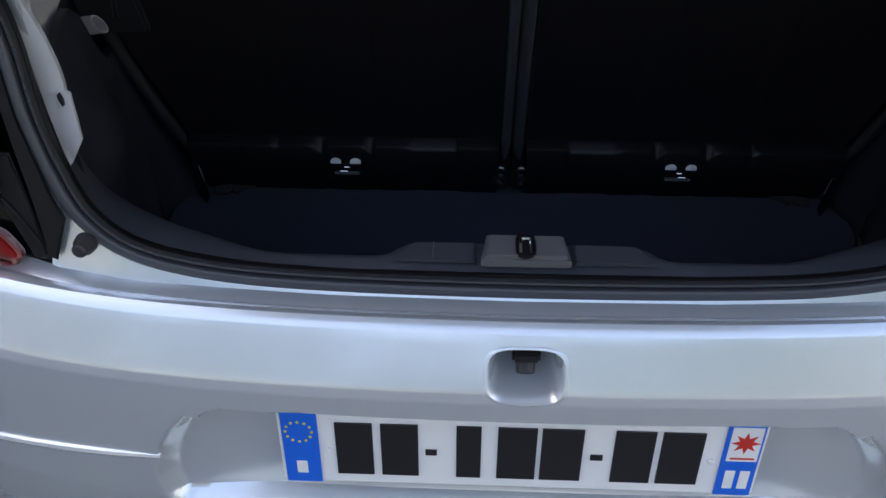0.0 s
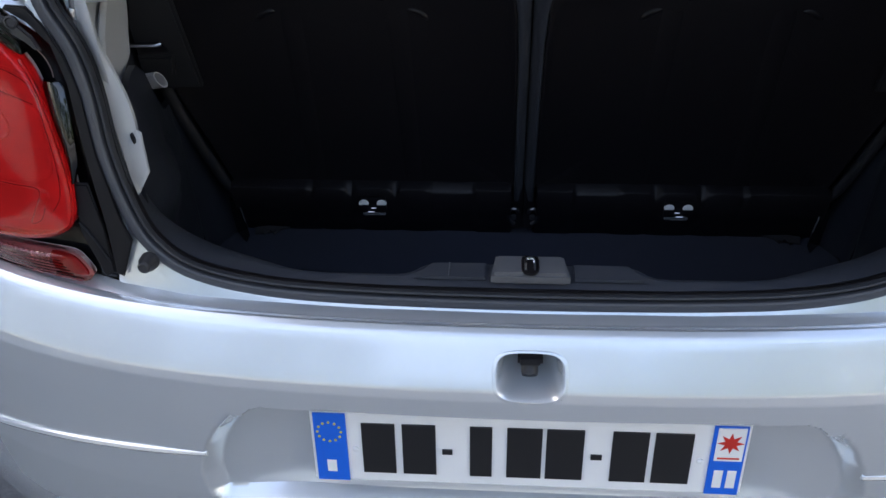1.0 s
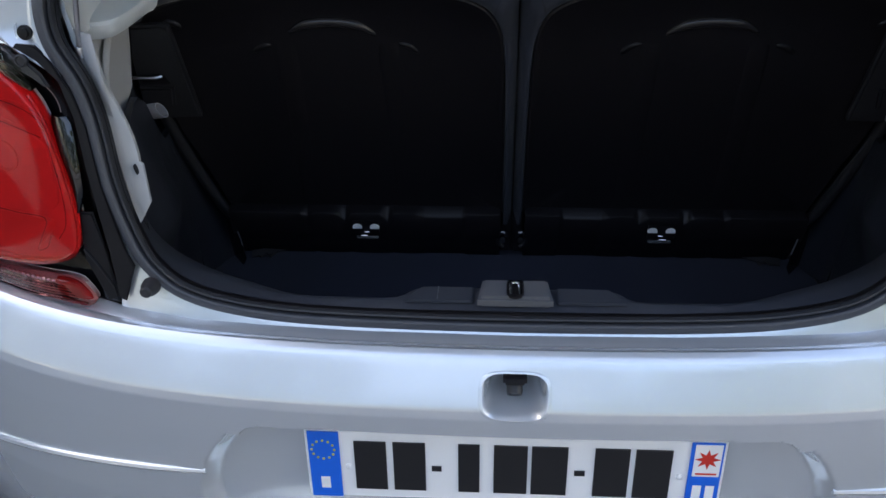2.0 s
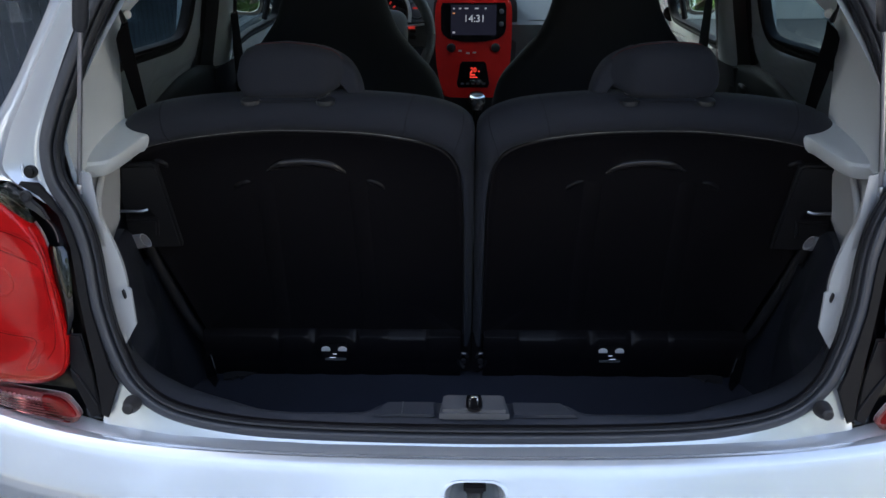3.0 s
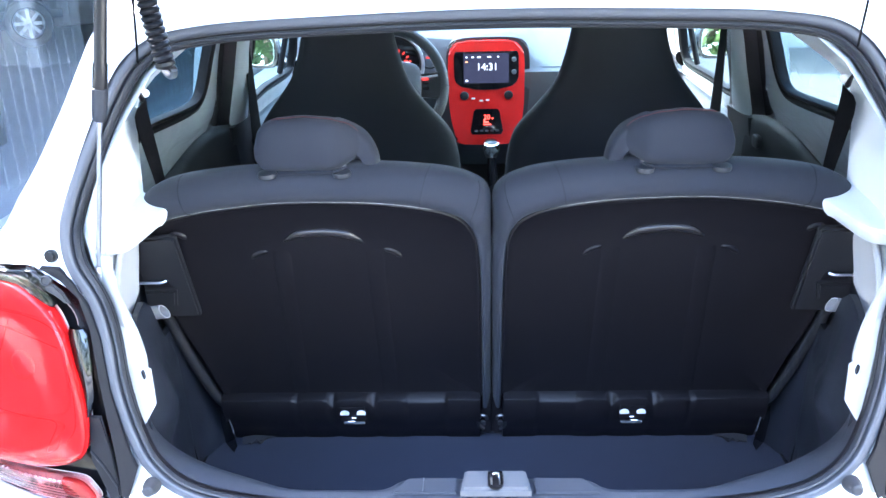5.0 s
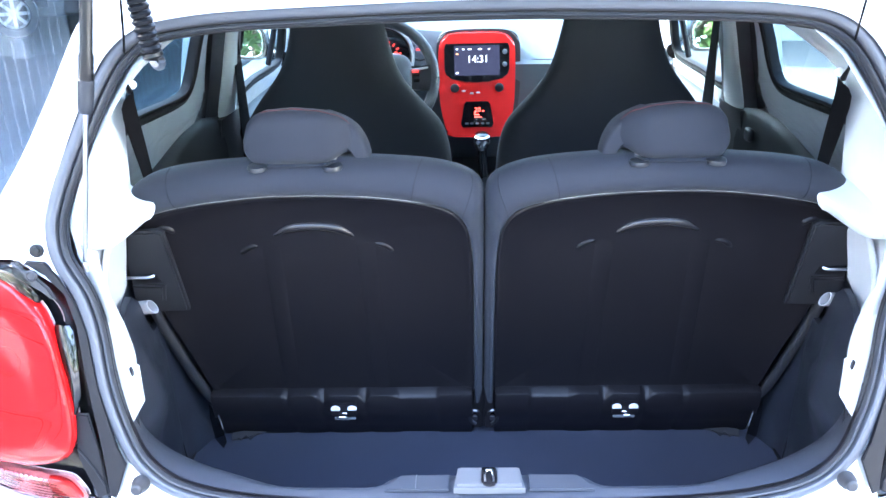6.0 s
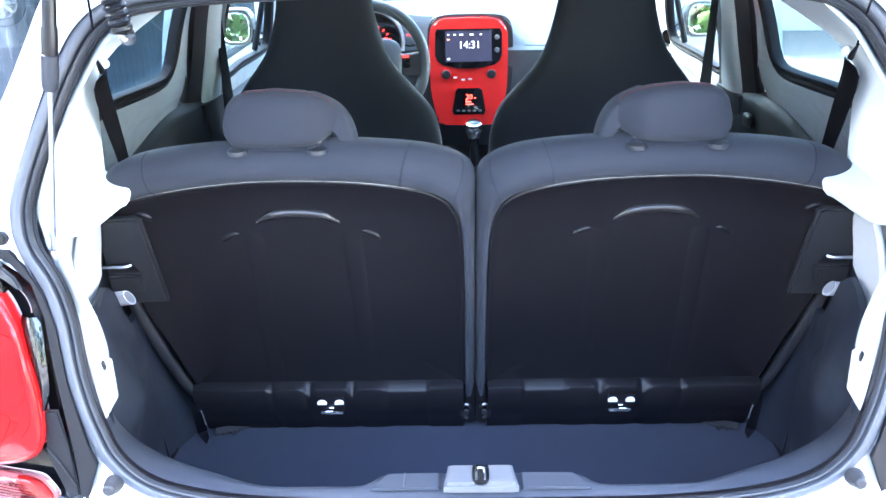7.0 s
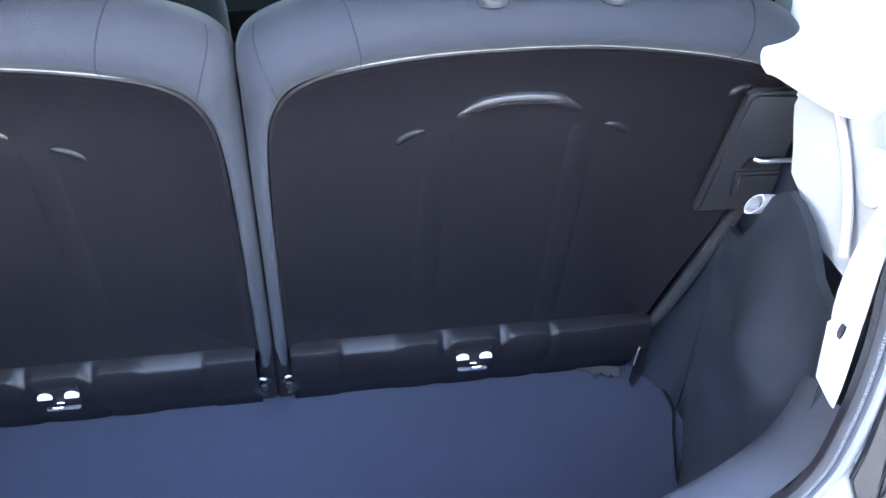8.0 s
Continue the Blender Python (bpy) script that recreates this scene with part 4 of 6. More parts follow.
def tail_lamp():
    lamp = thing("tail_lamp", (.60, .12, .74), "red tail lamp in a glossy black housing, clear ribbed strip below", "lamp", "tail lamps")
    hull = lamp_loop([(.484, .735), (.486, .80), (.494, .86), (.503, .92), (.514, .972), (.532, 1.005), (.556, 1.028), (.60, 1.041), (.70, 1.035), (.78, .96), (.80, .85), (.79, .765), (.70, .752), (.60, .744), (.53, .736)])
    mid = (.66, .88)
    housing = part("housing", lamp_shell(hull, [(1.0, -.030), (1.0, -.012), (.985, -.013), (.955, -.017), (.92, -.020), (.6, -.020), (.2, -.020)], mid), LAMP_BLACK, lamp, "glossy black lamp housing")
    # fields of the reflector behind the red lens
    lens = lamp_loop([(.5295, .815), (.5275, .847), (.5365, .902), (.5495, .951), (.567, .984), (.607, 1.0125), (.654, 1.0175), (.70, 1.012), (.755, .958), (.770, .86), (.757, .796), (.683, .778), (.594, .780), (.545, .7925)], 4)
    part("reflector", lamp_shell(lens, [(1.0, -.014), (1.0, -.008), (.985, -.006), (.6, -.006), (.2, -.006)], (.65, .89)), LAMP_PALE, lamp, "pale reflector behind the red lens")
    facet = [(1.0, -.007), (1.0, -.0025), (.97, -.001), (.6, -.0022), (.15, -.003)]
    part("upper_field", lamp_shell(lamp_loop([(.563, .936), (.556, .952), (.575, .966), (.62, .972), (.70, .974), (.745, .952), (.66, .955), (.61, .948)]), facet, (.64, .960)), LAMP_PALE, lamp)
    part("brake_field", lamp_shell(lamp_loop([(.5545, .860), (.556, .90), (.563, .928), (.61, .942), (.655, .950), (.662, .900), (.670, .846), (.61, .842), (.568, .846)]), facet, (.61, .88)), LAMP_PALE, lamp)
    part("outer_field", lamp_shell(lamp_loop([(.675, .83), (.668, .90), (.662, .946), (.735, .945), (.75, .89), (.748, .83)]), facet, (.71, .89)), LAMP_PALE, lamp)
    part("bulb_bowl", lamp_shell([(.622 + .020 * math.cos(a), .905 + .019 * math.sin(a)) for a in (2 * math.pi * k / 20 for k in range(20))], [(1, -.004), (1, .0005), (.9, .0012), (.8, -.003), (.4, -.006)], (.622, .905)), LAMP_WARM, lamp, "warm bulb bowl")
    part("lower_field", lamp_shell(lamp_loop([(.566, .832), (.580, .808), (.594, .799), (.64, .790), (.70, .789), (.745, .806), (.742, .826), (.68, .834), (.62, .836)]), facet, (.65, .812)), LAMP_WARM, lamp, "bright lower field of the reflector")
    for pts in ([(.75, .976), (.659, .9743), (.5995, .970), (.5616, .9515), (.5521, .9078), (.5461, .8668), (.5472, .8318), (.560, .8120)], [(.75, .958), (.661, .9547), (.6102, .9464), (.5632, .9343)], [(.6359, .9638), (.652, .925), (.661, .900), (.668, .86), (.6701, .823)], [(.75, .832), (.6776, .840), (.641, .839), (.612, .838), (.575, .836), (.585, .810), (.5923, .7943), (.578, .800), (.5702, .8151)]):
        part("joint", lamp_line(pts, .0008, .0007), LAMP_LINE, lamp, "dark joint line under the lens")
    part("red_lens", lamp_shell(lens, [(1.0, -.010), (1.0, .006), (.994, .0095), (.982, .0122), (.965, .0132), (.95, .0125), (.6, .0135), (.2, .0138)], (.65, .89), False), LENS_RED, lamp, "glossy red plastic lens")
    part("lens_rim", lamp_line([(.567, .984), (.5535, .958), (.543, .924), (.535, .890), (.529, .850), (.5305, .815), (.545, .794), (.594, .781), (.683, .779), (.75, .795)], .0060, .0024), LENS_RED, lamp, "thick red rim of the lens")
    # smoked cover at the top, the mirror-like trim beside the lens
    smoke = lamp_loop([(.5605, .990), (.5625, 1.006), (.573, 1.024), (.590, 1.0345), (.620, 1.030), (.660, 1.032), (.70, 1.026), (.70, 1.014), (.654, 1.019), (.607, 1.0145), (.580, 1.002)], 3)
    part("smoked_cover", lamp_shell(smoke, [(1.0, -.006), (1.0, .006), (.985, .009), (.9, .0105), (.5, .0115)], (.615, 1.018), False), LENS_SMOKE, lamp, "smoked clear cover over the lens top")
    blade = []
    for z, a, b in ((.962, .545, .524), (.955, .5465, .519), (.935, .542, .516), (.915, .538, .5145), (.895, .5325, .5145), (.878, .5305, .515), (.862, .5285, .519), (.850, .5285, .524)):
        blade.append([on_skin(a + (b - a) * k, z, -.006 + .012 * math.sin(math.pi * (.15 + .6 * k)) + .004 * math.sin((z - .85) * 28)) for k in (0, .2, .4, .6, .8, 1)])
    part("mirror_trim", sheet(blade, (0, .003, 0)), LAMP_MIRROR, lamp, "bright mirror-like trim beside the lens")
    part("pale_edge", lamp_line([(.5592, .9992), (.5485, .9925), (.5397, .9836), (.5345, .973), (.5332, .9638)], -.004, .0007), LAMP_LINE, lamp, "pale edge of the lens body")
    # dark plate low down between lens and seal, with a diagonal step
    part("lower_plate", slab([on_skin(x, z, -.006) for x, z in ((.5275, .848), (.5101, .8486), (.4995, .800), (.4905, .7442), (.5045, .7385), (.5285, .790), (.528, .815))], (0, -.006, 0), .002), LAMP_MATT, lamp, "black plate below the mirror trim")
    part("plate_step", lamp_line([(.5275, .803), (.512, .785), (.4935, .757)], .0005, .0016), LAMP_MATT, lamp)
    # reversing strip: silvered flutes behind a clear ribbed lens, red towards its inner end
    low = lamp_loop([(.519, .7395), (.5288, .7557), (.5431, .7655), (.58, .7668), (.616, .7665), (.684, .7645), (.75, .766), (.752, .756), (.66, .750), (.575, .742), (.54, .7375)])
    flutes = []
    for k in range(23):
        x = .573 + .0075 * k
        flutes.append(box(on_skin(x, .757 + .10 * (x - .60) * .35, .0045), (.0058, .006, .013), .0015, Matrix.Rotation(radians(14), 4, "Y"), 1))
    part("strip_body", lamp_shell(low, [(1.0, -.008), (1.0, .000), (.97, .0015), (.4, .0015)], (.63, .756)), LAMP_PALE, lamp)
    part("flutes", merge(*flutes), LAMP_SILVER, lamp, "silvered flutes of the reversing lamp")
    part("strip_red", lamp_shell(lamp_loop([(.524, .7415), (.532, .755), (.545, .7635), (.570, .7645), (.568, .745), (.545, .7405)]), [(1, .001), (1, .004), (.9, .005), (.4, .005)], (.55, .753)), mat("red_strip_field", (.42, .03, .03), .3, vary=.2, vary_size=40), lamp, "red end of the strip")
    part("clear_strip", lamp_shell(low, [(1.0, -.006), (1.0, .010), (.98, .0125), (.9, .0135), (.5, .014)], (.63, .756), False), LENS_CLEAR, lamp, "clear ribbed reversing lens")
    for k in range(6):
        part("lens_rib", tube(glide([on_skin(.535 + .004 * k, .7420 + .0036 * k, .0130), on_skin(.62, .7462 + .0036 * k, .0140), on_skin(.74, .7560 + .0020 * k, .0130)], 4), .0008, 5), LENS_CLEAR, lamp)
    # edge piece between the lamp and the seal, the bracket and its screw
    edge = [on_skin(x, z, -.003) for x, z in ((.464, .785), (.474, .806), (.479, .824), (.494, .884), (.502, .95), (.514, .990), (.534, 1.022), (.552, 1.038), (.577, 1.038), (.581, 1.0335), (.5513, 1.0232), (.5260, 1.0013), (.5130, .9616), (.5085, .9037), (.5005, .849), (.4925, .8006), (.4885, .7442), (.480, .741))]
    part("edge_strip", slab(edge, (0, -.0055, 0), .0015), LAMP_MATT, lamp, "black edge strip")
    part("bracket", slab([on_skin(x, z, .004) for x, z in ((.595, 1.038), (.583, 1.031), (.560, 1.021), (.545, 1.010), (.536, .996), (.544, .996), (.556, 1.006), (.570, 1.014), (.592, 1.020))], (0, -.006, 0), .002), TRIM_BLACK, lamp, "glossy black bracket")
    part("fixing", lathe([(.0075, -.003), (.0075, .001), (.0055, .0022), (.0045, .0005)], on_skin(.5665, 1.0238, .0105), (0, -1, .2), 16), TRIM_BLACK, lamp, "black screw")
    return lamp


lamp = tail_lamp()
mirrored(lamp)

# ---- number plate ----
plate = thing("number_plate", (0, .006, .475), "white number plate with blue end bands", "number plate")
LEAN = Matrix.Rotation(radians(-5), 4, "X")
PLATE_AT = Matrix.Translation((0.0, .004, .5375)) @ LEAN


def on_plate(bm):
    bmesh.ops.transform(bm, matrix=PLATE_AT, verts=bm.verts)
    return bm


def plate_box(x, z, w, h, y=-.0045, d=.002):
    return on_plate(box((x, y, z), (w, d, h), .0004, seg=1))


part("backing", on_plate(box((0, 0, 0), (.526, .006, .111), .0025)), PLATE_WHITE, plate)
part("blue_band", plate_box(-.2385, 0, .040, .1065), PLATE_BLUE, plate, "blue band with a ring of yellow stars")
part("end_band", plate_box(.2385, 0, .040, .1065), PLATE_BLUE, plate, "blue band with a white square and a red star shape")
part("white_square", plate_box(.2395, .026, .033, .050, -.0056), PLATE_WHITE, plate)
for k in range(12):
    a = 2 * math.pi * k / 12
    part("star", on_plate(lathe([(.0017, 0), (.0017, .0006)], (-.2395 + .0145 * math.sin(a), -.0056, .025 + .0145 * math.cos(a)), (0, -1, 0), 10)), STAR_YELLOW, plate)
burst = []
for k in range(16):
    a = 2 * math.pi * k / 16
    r = .0155 if k % 2 == 0 else .0072
    burst.append((.2395 + r * math.sin(a), -.0068, .029 + r * math.cos(a)))
part("emblem", on_plate(slab(burst, (0, -.0006, 0))), STAR_RED, plate, "red eight-pointed star shape")
part("emblem_bar", plate_box(.2395, .0055, .026, .003, -.0066, .0006), STAR_RED, plate)
# the registration is shown as plain bars of its size
for x, w in ((-.1797, .0455), (-.130, .0455), (-.0955, .0140), (-.0545, .030), (-.002, .047), (.0467, .050), (.0848, .0148), (.124, .048), (.175, .050)):
    tall = w > .02
    part("character_bar", plate_box(x, .0 if tall else -.002, w * .9, .078 if tall else .008, -.0042, .0022), PLATE_BLACK, plate)
part("letter_bar", plate_box(-.2395, -.029, .012, .019, -.0058, .0006), PLATE_WHITE, plate)
for x in (.2315, .2475):
    part("digit_bar", plate_box(x, -.028, .011, .028, -.0058, .0006), PLATE_WHITE, plate)
for s in (-1, 1):
    part("rivet", on_plate(lathe([(.004, 0), (.0038, .002), (.0015, .003)], (s * .2085, -.003, -.003), (0, -1, 0), 14)), PLATE_WHITE, plate, "white plastic rivet")

# ---- boot: floor, sill, sides ----
HALF_FLOOR = [(0, .13), (.22, .14), (.33, .17), (.42, .24), (.50, .36), (.545, .45), (.55, .52), (.545, .60), (.54, .66)]
floor_line = [Vector((x, y, .488)) for x, y in HALF_FLOOR]
floor_line = glide([(p.x, p.y, p.z) for p in floor_line], 4)
ring_pts = floor_line + [Vector((-p.x, p.y, p.z)) for p in reversed(floor_line[1:])]
tagged(part("boot_carpet", slab([p for p in ring_pts], (0, 0, -.02), .006), CARPET), "dark blue-grey carpet on the boot floor", "carpet")

# sill cover: from the seal inwards, a soft shelf that drops to the carpet
HALF_TOP = [(0, .128, .728), (.10, .1275, .727), (.126, .124, .727), (.150, .107, .726), (.20, .1065, .7255), (.275, .1095, .725), (.342, .134, .7265), (.399, .153, .733), (.450, .172, .748), (.480, .186, .768), (.494, .194, .792)]
BOT = [(0, .135, .49), (.10, .135, .49), (.126, .136, .49), (.150, .137, .49), (.20, .14, .49), (.275, .156, .49), (.342, .166, .49), (.399, .176, .49), (.450, .192, .49), (.484, .206, .49), (.500, .214, .49)]
EDGE = [(0, .084, .724), (.10, .084, .7245), (.126, .084, .7248), (.150, .084, .725), (.20, .084, .726), (.286, .086, .7305), (.354, .088, .741), (.404, .092, .756), (.438, .096, .785), (.455, .102, .812), (.462, .106, .832)]


def both(pts):
    p = glide(pts, 3)
    return [Vector((-q.x, q.y, q.z)) for q in reversed(p[1:])] + p


edge, top, bot = both(EDGE), both(HALF_TOP), both(BOT)
rows = [edge, [a.lerp(b, .5) + Vector((0, 0, .004)) for a, b in zip(edge, top)], [a.lerp(b, .88) + Vector((0, 0, .002)) for a, b in zip(edge, top)], top, [a.lerp(b, .06) + Vector((0, .006, 0)) for a, b in zip(top, bot)], [a.lerp(b, .5) + Vector((0, .004, 0)) for a, b in zip(top, bot)], bot]
sill = thing("boot_sill_cover", (0, .13, .49), "grained black plastic cover over the boot sill", "sill cover")
part("cover", grid(rows), SILL_PLASTIC, sill)
for s in (-1, 1):
    part("raised_pad", slab([(s * .052, .092, .7285), (s * .138, .092, .7285), (s * .118, .121, .7305), (s * .052, .122, .7305)], (0, 0, .004), .0015), SILL_PLASTIC, sill)
part("moulding_seam", box((-.0965, .107, .7345), (.0012, .028, .002), .0004), SATIN_GREY, sill)
striker = thing("latch_plate", (0, .10, .726), "satin grey striker plate with a bright latch bow", "latch")
part("plate", merge(slab([(-.0465, .086, .727), (.0465, .086, .727), (.041, .128, .727), (-.041, .128, .727)], (0, 0, .016), .004)), SATIN_GREY, striker)
part("slot", slab([(-.0105, .117, .7408), (-.0105, .0965, .7408)] + [(.0105 * math.sin(radians(a)), .0965 - .0105 * math.cos(radians(a)), .7408) for a in range(-75, 76, 15)] + [(.0105, .0965, .7408), (.0105, .117, .7408)], (0, 0, .004), .0008), HARD_BLACK, striker, "dark rounded slot")
part("bow", tube(glide([(-.0055, .092, .744), (-.0055, .104, .7475), (-.004, .111, .7485), (.004, .111, .7485), (.0055, .104, .7475), (.0055, .092, .744)], 4), .0020, 8), CHROME, striker, "bright latch bow")
part("bow_plate", box((0, .119, .744), (.019, .004, .005), .001), BLACK_GLOSS, striker)


def boot_side():
    """Moulded trim of one side, with the wheel arch swelling in it."""
    t = thing("boot_side_trim", (.54, .40, .49), "dark moulded side lining over the wheel arch", "lining", "boot side linings")
    rows = []
    ys = [.15, .18, .21, .235, .26, .285, .31, .335, .36, .385, .41, .435, .452, .458, .462, .466, .470, .474, .48, .50, .53, .56, .59, .63]
    for k in range(29):
        row = []
        for y in ys:
            top = along(((.15, .84), (.24, .845), (.264, .85), (.282, .864), (.319, .887), (.344, .890), (.372, .890), (.392, .862), (.41, .82), (.44, .785), (.63, .785)), y)
            z = .488 + (top - .488) * k / 28
            wall = along(((.15, .47), (.20, .512), (.27, .537), (.36, .546), (.45, .552), (.52, .548), (.63, .530)), y) + .06 * (z - .60) * step(.42, .5, y)
            bulge = math.exp(-((y - .305) / .070) ** 2 - ((z - .745) / .085) ** 2)
            foot = along(((.13, .20), (.14, .24), (.17, .33), (.24, .42), (.36, .50), (.45, .545), (.50, .55), (.585, .515), (.635, .50)), y)
            x = wall - .040 * bulge - .009 * step(.474, .460, y) * step(.49, .53, z) * step(.765, .735, z)
            x = foot + (x - foot) * step(.488, .60, z)
            row.append(Vector((x, y, z)))
        rows.append(row)
    part("lining", sheet(rows, (.010, 0, 0)), SIDE_FELT, t)
    part("upper_lining", sheet([[Vector((.585 - .02 * (z - .78), y, z)) for y in (.40, .45, .55, .64)] for z in (.74, .83, .92, .985)], (.008, 0, 0)), SIDE_FELT, t)
    part("seam", tube(glide([(.5415, .470, .494), (.5485, .472, .55), (.5525, .4705, .60), (.5550, .468, .66), (.5580, .464, .71)], 5), .0012, 6), HARD_BLACK, t, "dark joint in the lining")
    part("crease", tube(glide([(.5585, .476, .716), (.559, .447, .750), (.561, .421, .793), (.566, .40, .83)], 5), .0014, 6), TRIM_EDGE, t, "pale crease in the lining")
    part("floor_joint", tube(glide([(.5465, .64, .4905), (.5455, .575, .4905), (.5445, .532, .4905), (.5415, .478, .4905), (.522, .431, .4905), (.493, .351, .4905)], 4), .0022, 6), HARD_BLACK, t, "dark gap along the carpet's edge")
    return t


side = boot_side()
mirrored(side)


def inner_panel():
    """Painted steel behind the seal: the flange strip, the hollow below the shelf support."""
    t = thing("inner_quarter_panel", (.50, .20, .84), "pale silver painted steel inside the boot opening", "body panel", "inner body panels")
    rear = [(.521, .172, 1.040), (.512, .165, 1.020), (.502, .158, .99), (.490, .148, .95), (.483, .140, .91), (.476, .131, .87), (.470, .124, .84), (.464, .119, .822)]
    fore = [(.500, .174, 1.034), (.4945, .169, 1.016), (.4880, .162, .988), (.4765, .156, .962), (.4655, .149, .935), (.4590, .143, .908), (.4585, .138, .886), (.462, .122, .826)]
    part("flange_strip", sheet([glide(rear, 3), glide(fore, 3)], (0, .006, 0)), PAINT_SHADED, t)
    part("flange_tab", slab([(.4600, .139, .897), (.4530, .1385, .893), (.4505, .131, .865), (.4485, .127, .848), (.4640, .121, .822), (.470, .124, .840), (.470, .136, .885)], (0, .005, 0), .001), PAINT_SHADED, t)
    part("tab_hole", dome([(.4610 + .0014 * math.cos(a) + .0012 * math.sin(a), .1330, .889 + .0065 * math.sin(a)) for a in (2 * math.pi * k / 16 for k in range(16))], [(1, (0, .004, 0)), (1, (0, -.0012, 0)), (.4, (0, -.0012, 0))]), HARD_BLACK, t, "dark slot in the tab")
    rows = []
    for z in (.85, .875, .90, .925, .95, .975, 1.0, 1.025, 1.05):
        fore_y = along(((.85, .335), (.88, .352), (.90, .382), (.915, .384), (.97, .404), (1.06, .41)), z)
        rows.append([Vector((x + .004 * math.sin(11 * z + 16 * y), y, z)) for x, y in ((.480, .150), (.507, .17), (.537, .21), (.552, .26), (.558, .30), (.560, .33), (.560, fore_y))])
    part("hollow", sheet(rows, (.006, 0, 0)), PAINT_SHADED, t)
    part("pressed_rib", tube(glide([(.548, .33, 1.0), (.550, .30, .96), (.545, .27, .92), (.540, .25, .88)], 4), .005, 8), PAINT_SHADED, t)
    part("hole_cover", dome([(.5405 + .0, .24 + .022 * math.cos(a), .965 + .028 * math.sin(a)) for a in (2 * math.pi * k / 20 for k in range(20))], [(1, (0, 0, 0)), (.95, (-.004, 0, 0)), (.5, (-.006, 0, 0))]), PAINT_SHADED, t)
    return t


mirrored(inner_panel())


def pillar_cover():
    """Light grey cover of the rear pillar with the ledge for the parcel shelf."""
    t = thing("rear_pillar_cover", (.52, .30, 1.0), "light grey plastic pillar cover with a shelf ledge", "pillar cover", "rear pillar covers")
    rows = []
    for z in [1.02 + .0175 * i for i in range(18)]:
        rear_x = along(((1.02, .503), (1.086, .519), (1.143, .50), (1.185, .476), (1.226, .449), (1.267, .422), (1.288, .395), (1.32, .36)), z)
        rear_y = .092 + .24 * (z - .75)
        fy = along(((1.02, .43), (1.17, .435), (1.20, .47), (1.225, .60), (1.25, .76), (1.32, .95)), z)
        fx = along(((1.02, .548), (1.17, .540), (1.21, .540), (1.32, .50)), z)
        row = []
        for k in range(9):
            u = k / 8
            bow = math.sin(math.pi * u) ** .8
            row.append(Vector((rear_x + (fx - rear_x) * (u ** .75) + .018 * bow, rear_y + (fy - rear_y) * u, z)))
        rows.append(row)
    part("cover", sheet(rows, (.008, .004, 0)), TRIM_GREY, t)
    top = glide([(.4955, .386, 1.033), (.500, .372, 1.032), (.508, .315, 1.028), (.516, .283, 1.026), (.530, .272, 1.025), (.552, .272, 1.026), (.575, .30, 1.032), (.575, .44, 1.050), (.548, .435, 1.048), (.512, .405, 1.037)], 4, closed=True)
    part("shelf_ledge", dome(top, [(.3, (0, 0, .002)), (.9, (0, 0, .002)), (.97, (0, 0, .001)), (1, (0, 0, -.003)), (1, (.001, .001, -.008)), (.985, (.004, .003, -.017)), (.93, (.008, .004, -.024)), (.5, (.012, .006, -.028))]), TRIM_GREY, t, "ledge that carries the parcel shelf")
    part("peg", lathe([(.004, -.006), (.004, .006), (.0060, .008), (.0068, .011), (.0060, .0145), (.0035, .0165), (.0004, .017)], (.514, .402, 1.21), (-.8, -.6, .1), 18), WHITE_PAINT, t, "white peg for the cord")
    return t


mirrored(pillar_cover())


def rear_belt():
    t = thing("seat_belt", (.52, .44, 1.06), "black seat belt webbing of a rear seat", "seat belt", "rear seat belts")
    a = [Vector((.518, .424, 1.195)), Vector((.520, .384, 1.178)), Vector((.522, .404, 1.12)), Vector((.524, .430, 1.066)), Vector((.525, .455, .99))]
    b = [Vector((.517, .427, 1.197)), Vector((.519, .432, 1.175)), Vector((.521, .450, 1.12)), Vector((.523, .468, 1.059)), Vector((.525, .485, .99))]
    part("webbing", sheet([glide(a, 3), glide(b, 3)], (.0015, 0, 0)), WEBBING, t)
    return t


mirrored(rear_belt())


# ---- rear seats, seen from behind ----
def back_y(z, off=0.0):
    """The plane of the hard seat back."""
    return .42 + .338 * (.98 - z) + off


PANEL = [(.0172, .650), (.0175, .75), (.021, .93), (.032, .983), (.058, 1.009), (.100, 1.023), (.171, 1.034), (.253, 1.0385), (.334, 1.038), (.41, 1.030), (.47, 1.020), (.52, 1.005), (.545, .985), (.552, .95), (.551, .85), (.548, .79), (.526, .70), (.507, .61), (.490, .597), (.30, .597), (.05, .597), (.0215, .600), (.0172, .612)]


def ridge(pts, r, flat=.5, taper=.3):
    """A raised rib pressed in the seat back: a rod half sunk in it."""
    rows = []
    pts = glide([(x, 0, z) for x, z in pts], 6)
    n = len(pts)
    for i, p in enumerate(pts):
        d = (pts[min(i + 1, n - 1)] - pts[max(i - 1, 0)]).normalized()
        side = Vector((d.z, 0, -d.x))
        k = r * min(1.0, taper + 3 * min(i, n - 1 - i) / n)
        rows.append([Vector((p.x + side.x * k * math.cos(a), back_y(p.z + side.z * k * math.cos(a)) + .003 - k * flat * math.sin(a), p.z + side.z * k * math.cos(a))) for a in (math.pi * j / 8 for j in range(9))])
    return grid(rows)


def even_line(pts):
    return [(p.x, p.z) for p in glide([(x, 0, z) for x, z in pts], 4)]


